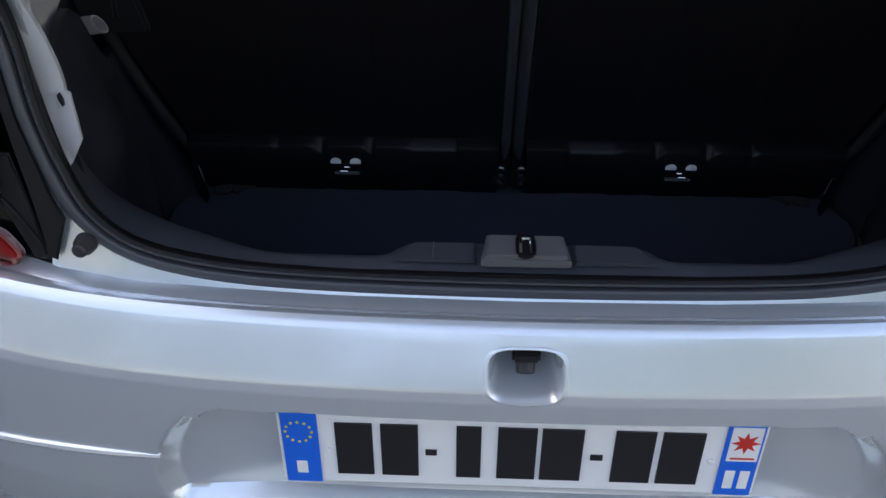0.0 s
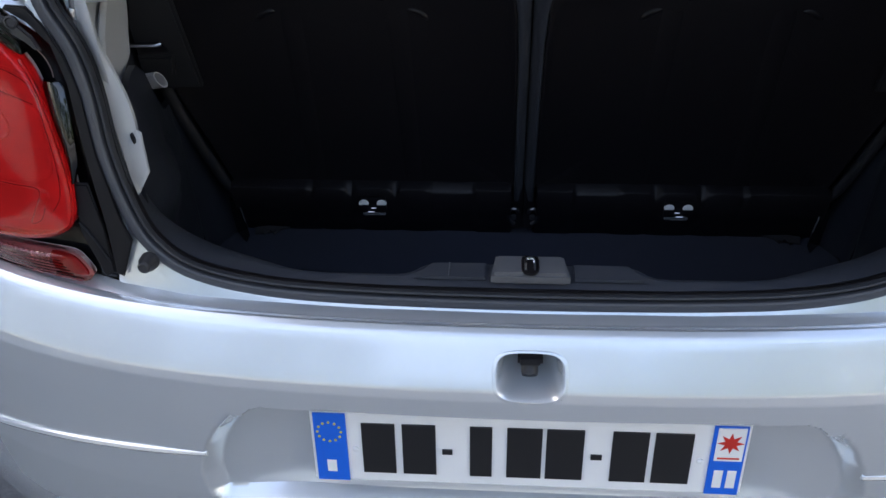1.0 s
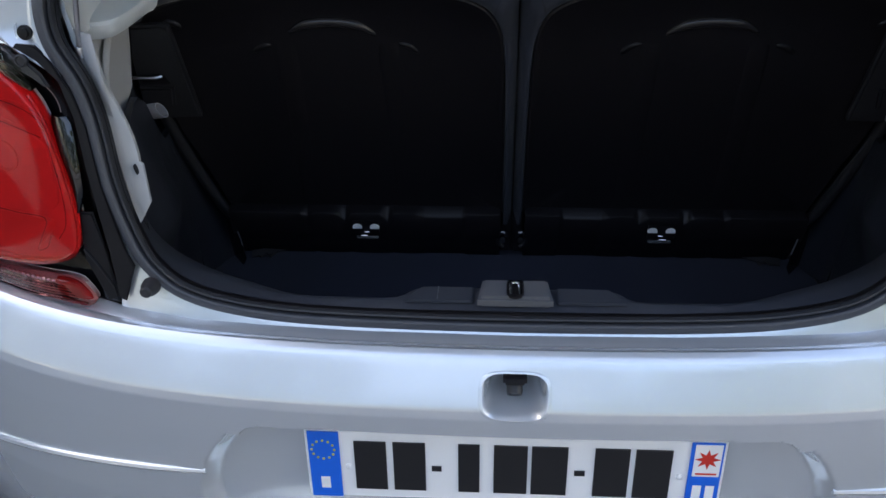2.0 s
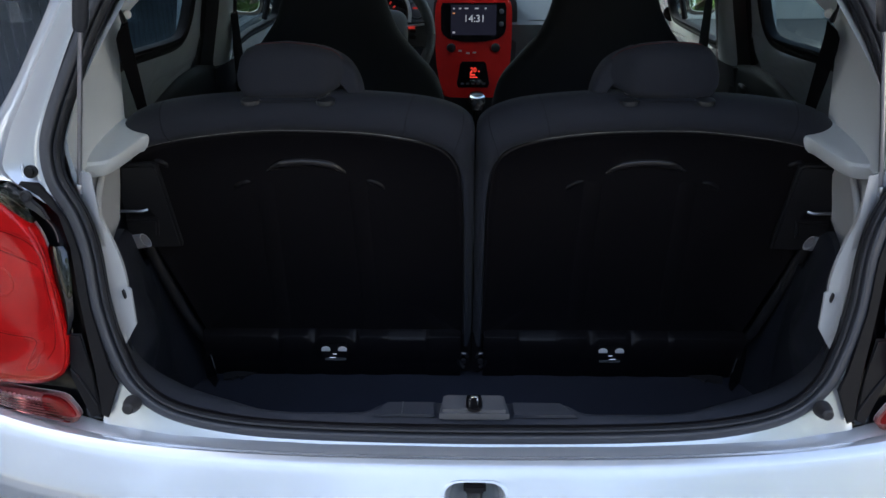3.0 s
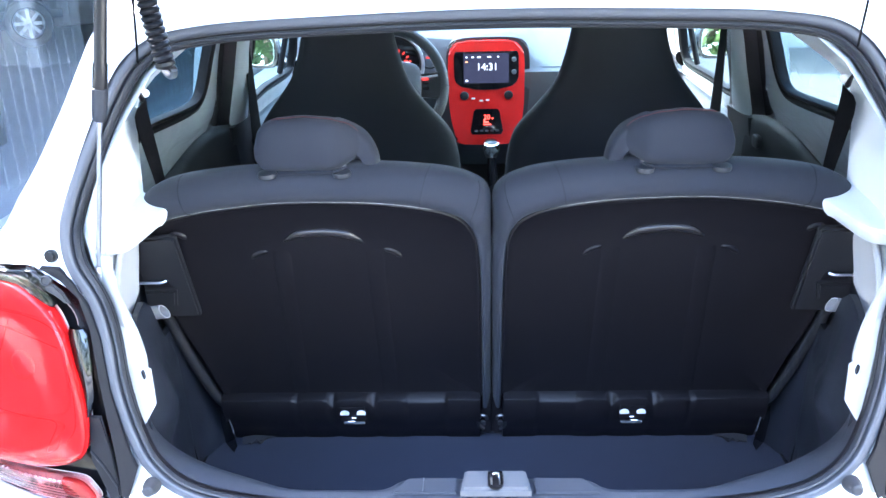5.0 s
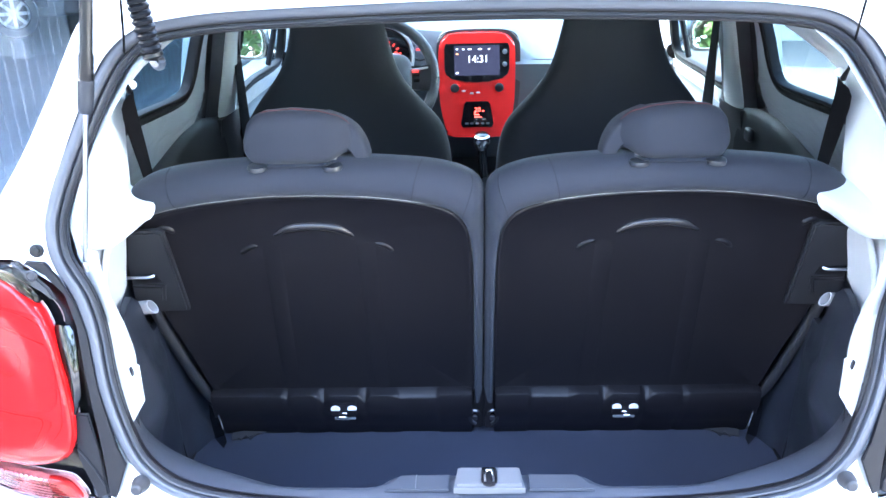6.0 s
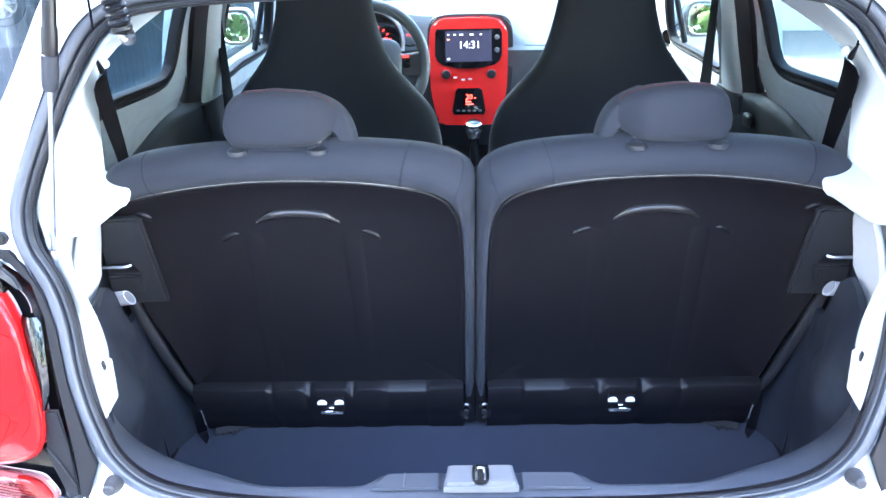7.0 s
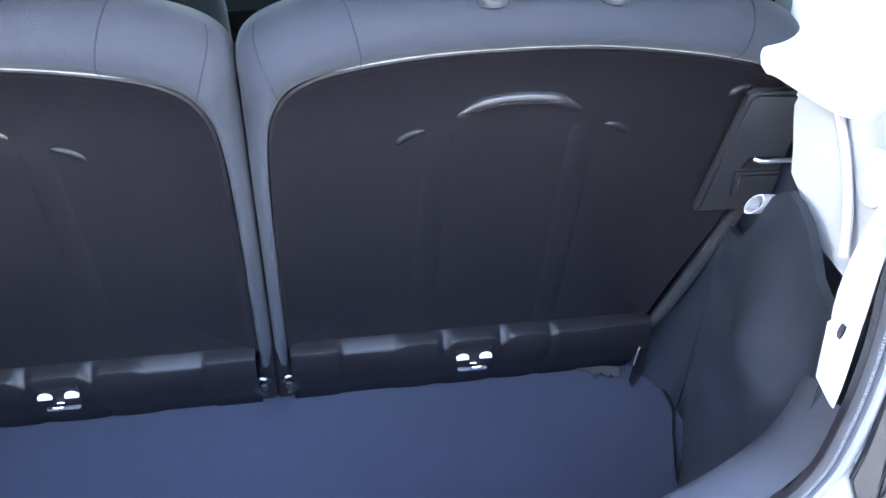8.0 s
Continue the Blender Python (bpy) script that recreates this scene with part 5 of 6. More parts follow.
EDGE_IN = even_line([(.0175, .570), (.0175, .65), (.0177, .78), (.0187, .88), (.0215, .935), (.0280, .972), (.0410, .997), (.0600, 1.0105), (.0850, 1.0190), (.120, 1.0275), (.171, 1.0345), (.212, 1.0370), (.253, 1.0385), (.294, 1.0388), (.334, 1.0380), (.372, 1.0345), (.41, 1.0300), (.44, 1.0255), (.47, 1.0195), (.50, 1.0120), (.525, 1.0020), (.543, .9870), (.551, .965)])
EDGE_OUT = even_line([(.0012, .570), (.0012, .65), (.0012, .78), (.0012, .88), (.0012, .940), (.0012, .995), (.0024, 1.0400), (.0200, 1.0635), (.058, 1.0795), (.108, 1.0880), (.166, 1.0930), (.210, 1.0948), (.252, 1.0953), (.294, 1.0948), (.336, 1.0930), (.376, 1.0905), (.417, 1.0870), (.449, 1.0830), (.481, 1.0775), (.511, 1.0690), (.537, 1.0550), (.555, 1.0330), (.562, 1.000)])


def roll(u, a, lift=0.0):
    """The cloth roll round the hard back: u along its edge, a from the back's edge (0) over the roll to its far side (pi)."""
    n = len(EDGE_IN) - 1
    k = min(int(u * n), n - 1)
    w = u * n - k
    x0, z0 = (EDGE_IN[k][i] + (EDGE_IN[k + 1][i] - EDGE_IN[k][i]) * w for i in (0, 1))
    x1, z1 = (EDGE_OUT[k][i] + (EDGE_OUT[k + 1][i] - EDGE_OUT[k][i]) * w for i in (0, 1))
    wide = math.hypot(x1 - x0, z1 - z0)
    f = .5 - .5 * math.cos(a)
    tall = step(.022, .052, wide)
    puff = .0095 + .0185 * tall + lift
    y = back_y(z0) + .003 + (.016 - .004 * tall) * f ** 2 - puff * math.sin(a) ** .8
    return Vector((x0 + (x1 - x0) * f, y, z0 + (z1 - z0) * f))


def rear_seat():
    t = thing("rear_car_seat", (.28, .56, .49), "dark grey cloth rear seat with a hard black back", "seat", "rear seats")
    # upholstery: one roll of cloth over the top and down along the split, and the padding behind
    rows = []
    for i in range(89):
        u = i / 88
        row = [roll(u, math.pi * j / 16) for j in range(17)]
        row += [row[-1] + Vector((0, .022, -.002 * step(.95, 1.05, row[-1].z))), row[-1] + Vector((0, .050, -.014 * step(.95, 1.05, row[-1].z))), row[-1] + Vector((0, .075, -.05 * step(.95, 1.05, row[-1].z)))]
        rows.append([row[0] + Vector((0, .02, 0))] + row)
    roll_part = part("upholstery", grid(rows), FABRIC, t, "padded roll of dark grey cloth")
    part("padding", slab([Vector((x, back_y(z) + .020, z)) for x, z in ((.003, .50), (.003, 1.00), (.03, 1.030), (.12, 1.050), (.28, 1.057), (.44, 1.048), (.52, 1.025), (.552, .985), (.556, .80), (.50, .56), (.44, .50))], (0, .090, .0), .012), FABRIC, t)
    for u in (8.75 / 22, 18.0 / 22):
        part("seam", tube([roll(u + .004 * math.sin(math.pi * j / 14), math.pi * j / 14, .0001) for j in range(1, 15)], .0007, 6), SEAM_DARK, roll_part, "stitched seam across the roll")
    part("seam", tube([roll((5.6 + 1.4 * j / 10) / 22, math.pi * (.06 + .86 * j / 10), .0001) for j in range(11)], .0007, 6), SEAM_DARK, roll_part, "diagonal seam at the corner")
    # hard back, slightly dished, with pressed ribs
    outline = glide([(x, back_y(z), z) for x, z in PANEL], 3, closed=True)
    rows = []
    for k, off in ((1.0, .02), (1.0, .002), (.996, -.002), (.985, -.0035), (.965, -.002), (.95, .001), (.6, .001), (.3, .001), (.05, .001)):
        mid = Vector((.28, back_y(.83), .83))
        rows.append([mid + (p - mid) * k + Vector((0, off, 0)) for p in outline])
    back = part("back_shell", grid(rows, round_cols=True, caps=True), HARD_BLACK, t, "hard black plastic seat back")
    part("bright_edge", tube([p + Vector((0, -.003, 0)) for p in outline[14:33]], [.0002] + [.0007] + [.0011] * 15 + [.0007, .0002], 6), EDGE_HIGHLIGHT, back, "pale line painted as the highlight of the upper edge")
    part("centre_rib", ridge([(.207, .960), (.232, .975), (.270, .980), (.308, .976), (.334, .963)], .0088, 1.1), RIB_HIGHLIGHT, back, "rib in a lighter, glossier black for its highlight")
    part("short_rib", ridge([(.146, .928), (.158, .940), (.176, .946)], .005, 1.0), HARD_BLACK, back)
    part("short_rib", ridge([(.362, .943), (.378, .940), (.394, .928)], .005, 1.0), HARD_BLACK, back)
    part("corner_rib", ridge([(.490, .970), (.500, .979), (.516, .980)], .006, 1.0), HARD_BLACK, back)
    for x0, x1 in ((.190, .189), (.3415, .357)):
        part("pressed_rib", ridge([(x0, .945), (x0 + (x1 - x0) * .2, .87), (x0 + (x1 - x0) * .5, .78), (x1, .605)], .0185, .19, .85), HARD_BLACK, back)
    # side bolster that runs down to the hinge
    part("bolster", tube(glide([(.566, back_y(.93), .93), (.563, back_y(.86) - .003, .86), (.560, back_y(.80) - .005, .80), (.541, back_y(.70) - .007, .70), (.519, back_y(.61) - .008, .61), (.514, back_y(.585) + .001, .585)], 5), [.0095] * 21 + [.0085] * 5, 10), TRIM_BLACK, t, "padded black side edge")
    # apron at the foot: a sloped ledge broken by rounded bosses, with the child seat anchor in one of them
    rows = []
    boss = lambda x, c, r: max(0.0, 1 - abs((x - c) / r) ** 3.2) ** .8  # noqa: E731
    for x in [.022 + .002 * i for i in range(244)]:
        bump = max(boss(x, .2605, .0375), boss(x, .3355, .0300) * .97, boss(x, .1875, .0310) * .97, .80 * step(.366, .378, x), .95 * step(.424, .440, x), .97 * step(.090, .080, x))
        notch = max(max(0.0, 1 - abs(x - c) / .0105) for c in (.2985, .2225))
        lip = .6010 + .0065 * bump - .0085 * notch
        front = back_y(.60) - .020 - .003 * bump
        top = back_y(.612) + .002
        rows.append([Vector((x, top + .006, .6145)), Vector((x, top - .001, .6125)), Vector((x, top + (front - top) * .35, .6125 + (lip - .6125) * .30)), Vector((x, top + (front - top) * .8, .6125 + (lip - .6125) * .85)), Vector((x, front + .001, lip - .0012)), Vector((x, front, lip - .005)), Vector((x, front + .003, .575)),
                     Vector((x, front + .014, .550)), Vector((x, front + .032, .525)), Vector((x, front + .050, .500)), Vector((x, front + .056, .486)), Vector((x, front + .10, .486))])
    part("apron", grid(rows), HARD_BLACK, t, "black plastic apron with rounded bosses")
    lean = Matrix.Rotation(radians(10), 4, "X")
    anchor = part("anchor_plate", box((.2605, back_y(.60) - .0215, .578), (.052, .006, .036), .0028, lean), HARD_BLACK, t, "black anchor plate")
    for dx in (-.0155, .0155):
        part("anchor_hole", dome([(.2605 + dx + .0085 * math.cos(a), back_y(.60) - .0262, .5795 + .0075 * max(math.sin(a), -.35)) for a in (2 * math.pi * k / 18 for k in range(18))], [(1, (0, .003, 0)), (1, (0, -.001, 0)), (.6, (0, -.0015, 0))]), WHITE_PAINT, anchor, "pale slot of the anchor")
    part("anchor_bar", box((.2590, back_y(.60) - .0262, .5705), (.009, .004, .0026), .0008), CHROME, anchor)
    part("anchor_bar", box((.2640, back_y(.60) - .0255, .5625), (.013, .004, .0026), .0008), CHROME, anchor)
    part("anchor_sill", box((.2605, back_y(.60) - .0170, .5535), (.040, .006, .004), .001), SATIN_GREY, anchor)
    # hinge feet
    # added black block that stands for the dark gap under the split
    part("split_gap_block", box((.0112, .572, .556), (.0205, .030, .088), .003), HARD_BLACK, t, "black block added for the dark gap below the split")
    part("hinge", merge(tube(glide([(.0090, .546, .552), (.0120, .5405, .561), (.0205, .5405, .5625), (.0255, .5425, .552), (.0240, .5475, .536), (.0150, .5500, .527)], 4), .0036, 8), box((.0165, .550, .540), (.010, .006, .012), .002)), DARK_STEEL, t, "steel hinge at the split")
    part("hinge_cover", slab([(.516, .545, .574), (.504, .537, .562), (.494, .531, .537), (.489, .528, .504), (.497, .529, .4885), (.510, .537, .500), (.518, .546, .545)], (.008, .008, 0), .002), BLACK_GLOSS, t, "black pointed hinge cover")
    part("hinge_edge", tube([(.5010, .5350, .560), (.4970, .5320, .547), (.4940, .5298, .532)], .0011, 6), SATIN_GREY, t, "pale edge of the hinge cover")
    part("floor_bracket", merge(slab([(.488, .552, .4905), (.490, .566, .498), (.468, .572, .497), (.425, .578, .492), (.462, .562, .4895)], (0, 0, .003), .001), tube([(.478, .560, .492), (.470, .552, .4935), (.462, .562, .497), (.452, .553, .4935), (.446, .563, .496)], .0018, 6)), TRIM_EDGE, t, "dark floor bracket")
    # latch cover with the striker and the pull loop
    cover = [(.500, .978), (.509, .983), (.558, .980), (.570, .93), (.574, .89), (.582, .838), (.560, .816), (.497, .818), (.4955, .824)]
    latch = part("latch_cover", slab([Vector((x, back_y(z, -.022), z)) for x, z in cover], (0, .014, .004), .004), TRIM_BLACK, t, "black latch cover plate")
    part("latch_slot", slab([Vector((x, back_y(z, -.0245), z)) for x, z in ((.531, .899), (.568, .897), (.567, .884), (.526, .885))], (0, .004, 0)), HARD_BLACK, latch)
    part("lower_box", slab([Vector((x, back_y(z, -.030), z)) for x, z in ((.520, .880), (.575, .878), (.578, .842), (.545, .838), (.528, .845))], (0, .016, 0), .004), TRIM_BLACK, latch)
    part("striker_bar", tube(glide([(.531, back_y(.899, -.030), .9005), (.540, back_y(.899, -.034), .899), (.560, back_y(.899, -.036), .9), (.592, back_y(.899, -.040), .901)], 3), .0027, 8), STEEL, latch, "bright striker bar")
    # pull loop: a band of webbing whose hollow looks towards the middle of the boot
    mid = Vector((.5500, back_y(.846, -.052), .8465))
    way = Vector((-.90, -.36, .26)).normalized()
    up = (Vector((0, 0, 1)) - way * way.z).normalized()
    across = way.cross(up)
    rows = []
    for k in range(25):
        a = 2 * math.pi * k / 24
        rim = up * (.0135 * math.sin(a)) + across * (.0085 * math.cos(a) - .005 * math.sin(a))
        rows.append([mid + rim * q + way * d for q, d in ((1.0, .0125), (1.0, -.0125), (.87, -.0125), (.87, .0125), (1.0, .0125))])
    part("pull_loop", grid(rows), LOOP_GREY, t, "pale grey webbing pull loop")
    return t


seat = rear_seat()
for ob in (seat, mirrored(seat)):
    ob.location.x += .004


def rear_headrest():
    t = thing("rear_headrest", (.282, .395, 1.09), "dark grey cloth headrest on the rear seat", "headrest", "rear headrests")
    # a low saddle shape that folds over the seat roll, its inner flank drawn down
    rows = []
    n = 40
    for i in range(n + 1):
        u = (1 - math.cos(math.pi * i / n)) / 2
        x = .189 + .168 * u
        low = along(((.0, 1.122), (.03, 1.113), (.08, 1.105), (.16, 1.097), (.24, 1.0895), (.32, 1.0865), (.86, 1.0855), (.93, 1.087), (.97, 1.092), (1.0, 1.103)), u)
        high = along(((.0, 1.120), (.03, 1.134), (.08, 1.147), (.16, 1.158), (.30, 1.167), (.55, 1.171), (.8, 1.168), (.9, 1.161), (.96, 1.150), (1.0, 1.128)), u)
        thick = .030 * math.sin(math.pi * min(max(.03 + .94 * u, 0), 1)) ** .35
        yc = .408 + .02 * step(.3, .0, u)
        mid, half = (low + high) / 2, (high - low) / 2
        rows.append([Vector((x, yc - thick * math.copysign(abs(math.cos(a)) ** .75, math.cos(a)) + .06 * (half * math.sin(a)) * -1, mid + half * math.copysign(abs(math.sin(a)) ** .7, math.sin(a)))) for a in (2 * math.pi * k / 28 for k in range(28))])
    cushion = part("cushion", grid(rows, round_cols=True, caps=True), FABRIC, t)
    line = [Vector((.189 + .168 * u, .408 - .0270, along(((.0, 1.120), (.16, 1.099), (.24, 1.0915), (.32, 1.0885), (.9, 1.0875), (1.0, 1.104)), u))) for u in [.16 + .07 * k for k in range(11)]]
    part("piping", tube(line, .0010, 6), SEAM_DARK, cushion, "dark seam under the cushion")
    flank = glide([(.173, .432, 1.083), (.175, .432, 1.106), (.184, .432, 1.127), (.196, .431, 1.142), (.216, .430, 1.154), (.242, .430, 1.160), (.250, .430, 1.125), (.222, .430, 1.112), (.200, .431, 1.100), (.190, .432, 1.083)], 3, closed=True)
    part("flank", dome([(p.x, p.y, p.z) for p in flank], [(.7, (0, -.024, 0)), (.88, (0, -.021, 0)), (.97, (0, -.014, 0)), (1, (0, 0, 0)), (.97, (0, .012, 0)), (.6, (0, .016, 0))]), FABRIC, t, "folded inner flank of the headrest")
    thread = []
    for k in range(15):
        u = .05 + .055 * k
        high = along(((.0, 1.120), (.03, 1.134), (.08, 1.147), (.16, 1.158), (.30, 1.167), (.55, 1.171), (.8, 1.168), (.9, 1.161)), u)
        thread.append((.189 + .168 * u, .398 + .02 * step(.3, .0, u), high + .0002))
    part("thread", tube(glide(thread, 2), .0006, 6), mat("red_thread", (.10, .018, .022), .7, vary=.3, vary_size=200), cushion, "thin red piping along the top")
    for x in (.226, .339):
        guide = part("guide", lathe([(.0138, -.008), (.0146, -.004), (.0138, -.0012), (.006, -.0004)], (x, .389, 1.0900), (0, -.12, 1), 20), GUIDE_GREY, t, "dark bright-rimmed post guide")
        part("post", tube([(x, .404, 1.08), (x, .410, 1.12)], .005, 10), DARK_STEEL, t, "steel post")
    return t


rest = rear_headrest()
for ob in (rest, mirrored(rest)):
    ob.location.x += .004


# ---- gas struts, cords, cable ----
def strut():
    t = thing("gas_strut", (.506, .165, 1.03), "black gas strut holding the tailgate up", "strut", "gas struts")
    foot, mid, top = Vector((.506, .160, 1.034)), Vector((.458, .134, 1.232)), Vector((.372, .085, 1.58))
    mid = foot.lerp(top, .362)
    part("rod", tube([foot, mid], .0030, 12), STEEL, t, "slim steel rod")
    part("cylinder", tube([mid - (top - foot) * .004, mid, mid.lerp(top, .02), mid.lerp(top, .18), mid.lerp(top, .185), top], [.0068, .0080, .0083, .0083, .0071, .0071], 16), STRUT_BLACK, t, "black cylinder")
    part("collar", tube([mid - (top - foot) * .006, mid, mid.lerp(top, .02), mid.lerp(top, .10), mid.lerp(top, .104)], [.0072, .0086, .0090, .0090, .0074], 16), STRUT_CYLINDER, t, "dark grey end collar")
    part("ball_joint", lathe([(.0040, -.012), (.0052, 0), (.0046, .008), (.0032, .010)], foot - (top - foot) * .02, (top - foot), 14), STEEL, t)
    return t


mirrored(strut())


def cord():
    t = thing("shelf_cord", (.512, .40, 1.21), "thin black lifting cord from the peg to the tailgate", "cord", "lifting cords")
    part("string", tube(glide([(.510, .394, 1.199), (.499, .358, 1.2235), (.426, .192, 1.290), (.344, 0, 1.373), (.30, -.10, 1.45)], 5), .0013, 6), WEBBING, t)
    part("clip", tube([(.508, .389, 1.203), (.504, .375, 1.212), (.497, .350, 1.2265)], [.0045, .0035, .0015], 8), HARD_BLACK, t, "black clip at the cord's end")
    return t


mirrored(cord())

cable = thing("coiled_cable", (-.378, .15, 1.28), "black coiled wiring cable to the tailgate", "cable")
turns, pts = 26, []
for k in range(turns * 10 + 1):
    u = k / (turns * 10)
    c = Vector((-.376 - .004 * math.sin(3 * u), .148 - .05 * u, 1.283 + .20 * u))
    a = 2 * math.pi * turns * u
    pts.append(c + Vector((.0085 * math.cos(a), .0085 * math.sin(a), 0)))
part("coil", tube(pts, .0041, 6), STRUT_BLACK, cable)
part("tail", tube(glide([pts[0], (-.372, .158, 1.275), (-.385, .175, 1.272), (-.398, .195, 1.282), (-.40, .22, 1.29)], 4), .004, 8), RUBBER, cable)
part("top_tail", tube([pts[-1], (-.378, .09, 1.50), (-.378, .085, 1.53)], .004, 8), RUBBER, cable)

# ---- tailgate, standing open above ----
def gate_at(u, w):
    """A point of the raised tailgate: u from its hinge to its lower edge, w across."""
    half = .47 + .10 * math.sin(math.pi * u * .7)
    return Vector((half * w, .20 - .60 * u + .03 * math.sin(math.pi * u), 1.45 + .27 * u - .05 * w * w))


def gate_field(u0, u1, w0, w1, lift=0.0, n=8):
    return sheet([[gate_at(u0 + (u1 - u0) * i / n, w0 + (w1 - w0) * j / n) + Vector((0, 0, lift)) for j in range(n + 1)] for i in range(n + 1)], (0, .001, .005))


gate = thing("tailgate", (0, .20, 1.42), "raised dark glass tailgate with a black border", "tailgate")
part("glass", gate_field(.09, .86, -.86, .86), PRIVACY_GLASS, gate, "dark tinted tailgate glass")
for name, field in (("upper_border", (0, .09, -1, 1)), ("lower_border", (.86, 1, -1, 1)), ("side_border", (.09, .86, -1, -.86)), ("side_border", (.09, .86, .86, 1))):
    part(name, gate_field(*field), BLACK_GLOSS, gate, "black printed border of the glass")
part("edge", tube([gate_at(k / 8, -1) for k in range(9)] + [gate_at(1, -1 + k / 6) for k in range(1, 12)] + [gate_at(1 - k / 8, 1) for k in range(9)], .006, 8), RUBBER, gate, "rubber edge")
part("latch", box(gate_at(.95, 0) + Vector((0, 0, -.016)), (.09, .06, .03), .006), HARD_BLACK, gate, "black latch housing")
for s in (-1, 1):
    part("strut_mount", tube([(s * .372, .085, 1.578), (s * .40, .05, 1.60)], .007, 8), STRUT_BLACK, gate)
    part("hinge", box((s * .30, .215, 1.435), (.05, .06, .03), .008), STRUT_BLACK, gate)


# ---- front seats ----
def front_seat():
    t = thing("front_car_seat", (.315, 1.25, .36), "charcoal cloth front seat with an integral headrest", "seat", "front seats")
    # outer and inner half widths from the seat up to the head
    edge = [(.30, .235, .235), (.50, .262, .258), (.70, .272, .260), (.84, .272, .257), (.91, .264, .247), (.955, .252, .230), (1.01, .214, .186), (1.06, .172, .149), (1.11, .138, .128), (1.20, .108, .108), (1.27, .104, .104), (1.32, .095, .095), (1.345, .07, .07), (1.355, .03, .03)]
    rows = []
    for z, outer, inner in [(p.x, p.y, p.z) for p in glide(edge, 3)]:
        y0 = 1.15 - .30 * (z - 1.1) * (1 if z < 1.1 else .55)
        d = along(((.3, .07), (.9, .06), (1.1, .045), (1.3, .04), (1.355, .015)), z)
        rows.append([Vector((.315 + (outer if math.cos(a) > 0 else inner) * math.copysign(abs(math.cos(a)) ** .62, math.cos(a)), y0 + d - d * math.copysign(abs(math.sin(a)) ** .85, math.sin(a)) * (1 if math.sin(a) > 0 else 1.2), z)) for a in (2 * math.pi * k / 32 for k in range(32))])
    part("backrest", grid(rows, round_cols=True, caps=True), FABRIC_FRONT, t)
    part("cushion", pillow((.315, 1.55, .46), (.50, .52, .20), .45), FABRIC_FRONT, t)
    part("base", box((.315, 1.50, .36), (.40, .46, .06), .01), HARD_BLACK, t)
    return t


mirrored(front_seat())


def front_belt():
    t = thing("front_seat_belt", (.60, 1.33, 1.0), "black belt webbing on the middle pillar", "seat belt", "front seat belts")
    part("webbing", sheet([[Vector(p) for p in ((.556, 1.155, 1.30), (.562, 1.172, 1.148), (.574, 1.206, .973), (.580, 1.226, .86))], [Vector(p) for p in ((.559, 1.205, 1.30), (.566, 1.240, 1.146), (.577, 1.306, .955), (.582, 1.336, .84))]], (.0015, 0, 0)), WEBBING, t)
    part("anchor", box((.555, 1.188, 1.31), (.02, .05, .03), .005), HARD_BLACK, t)
    return t


mirrored(front_belt())

# ---- dashboard ----
dash = thing("dashboard", (0, 2.2, .70), "grey plastic dashboard below the windscreen", "dashboard")
rows = []
for x in [-.66 + .0275 * i for i in range(49)]:
    hood = .020 * math.exp(-((x + .29) / .14) ** 2)
    curve = .10 * x * x
    low = step(.11, .23, x)
    rise = lambda high, down: high + (down - high) * low  # noqa: E731
    rows.append([Vector((x, 2.14 + .03 - curve, .60)), Vector((x, 2.08 - curve, .70)), Vector((x, 2.06 - curve, .86)), Vector((x, 2.05 - curve, .955)), Vector((x, 2.065 - curve, rise(.972, .962))), Vector((x, 2.075 - curve, rise(.985, .9655))),
                 Vector((x, 2.085 - curve, rise(1.03, .9685))), Vector((x, 2.11 - curve, rise(1.058 + hood, .976))), Vector((x, 2.20 - curve, rise(1.072 + hood, 1.003))), Vector((x, 2.40 - curve * .6, rise(1.070, 1.046))), Vector((x, 2.56 - curve * 1.5, 1.068)), Vector((x, 2.58 - curve * 1.5, .90))])
part("body", grid(rows), DASH, dash)
CX = .022
face = [(-.040, 1.064), (-.085, 1.060), (-.112, 1.048), (-.126, 1.02), (-.129, .96), (-.126, .84), (-.112, .76), (-.100, .728), (-.080, .716)]
outline = [(CX + x, z) for x, z in face] + [(CX - x, z) for x, z in reversed(face)]
oy = lambda z: 2.025 - .06 * (1.0 - z) * (1 if z < 1.0 else 0)  # noqa: E731
console = part("console", slab([Vector((p.x, oy(p.z), p.z)) for p in glide([(x, 0, z) for x, z in outline], 3, closed=True)], (0, .09, .0), .012, 3), RED, dash, "red gloss centre console")
bez = [(-.104, 1.030), (-.109, 1.015), (-.109, .945), (-.103, .928), (-.085, .914), (-.04, .905), (0, .903), (.04, .905), (.085, .914), (.103, .928), (.109, .945), (.109, 1.015), (.104, 1.030)]
part("bezel", slab([Vector((CX + x, oy(z) - .006, z)) for x, z in bez], (0, .02, 0), .004), BLACK_GLOSS, console, "black screen surround")
display = part("display", slab([Vector((CX + x, oy(z) - .0075, z)) for x, z in ((-.076, 1.024), (.076, 1.024), (.076, .926), (-.076, .926))], (0, .003, 0)), mat("lit_display", (.01, .01, .014), .15, glow=(.055, .06, .11, .03)), console, "dark lit touch screen showing the time")
UPRIGHT = Matrix.Rotation(radians(90), 4, "X")
LIT = mat("lit_white", (.7, .7, .7), .5, glow=(.85, .9, 1.0, .055))
part("clock", lettering("14:31", .033, (CX + .003, oy(.978) - .009, .979), UPRIGHT), LIT, display, "white digits of a clock")
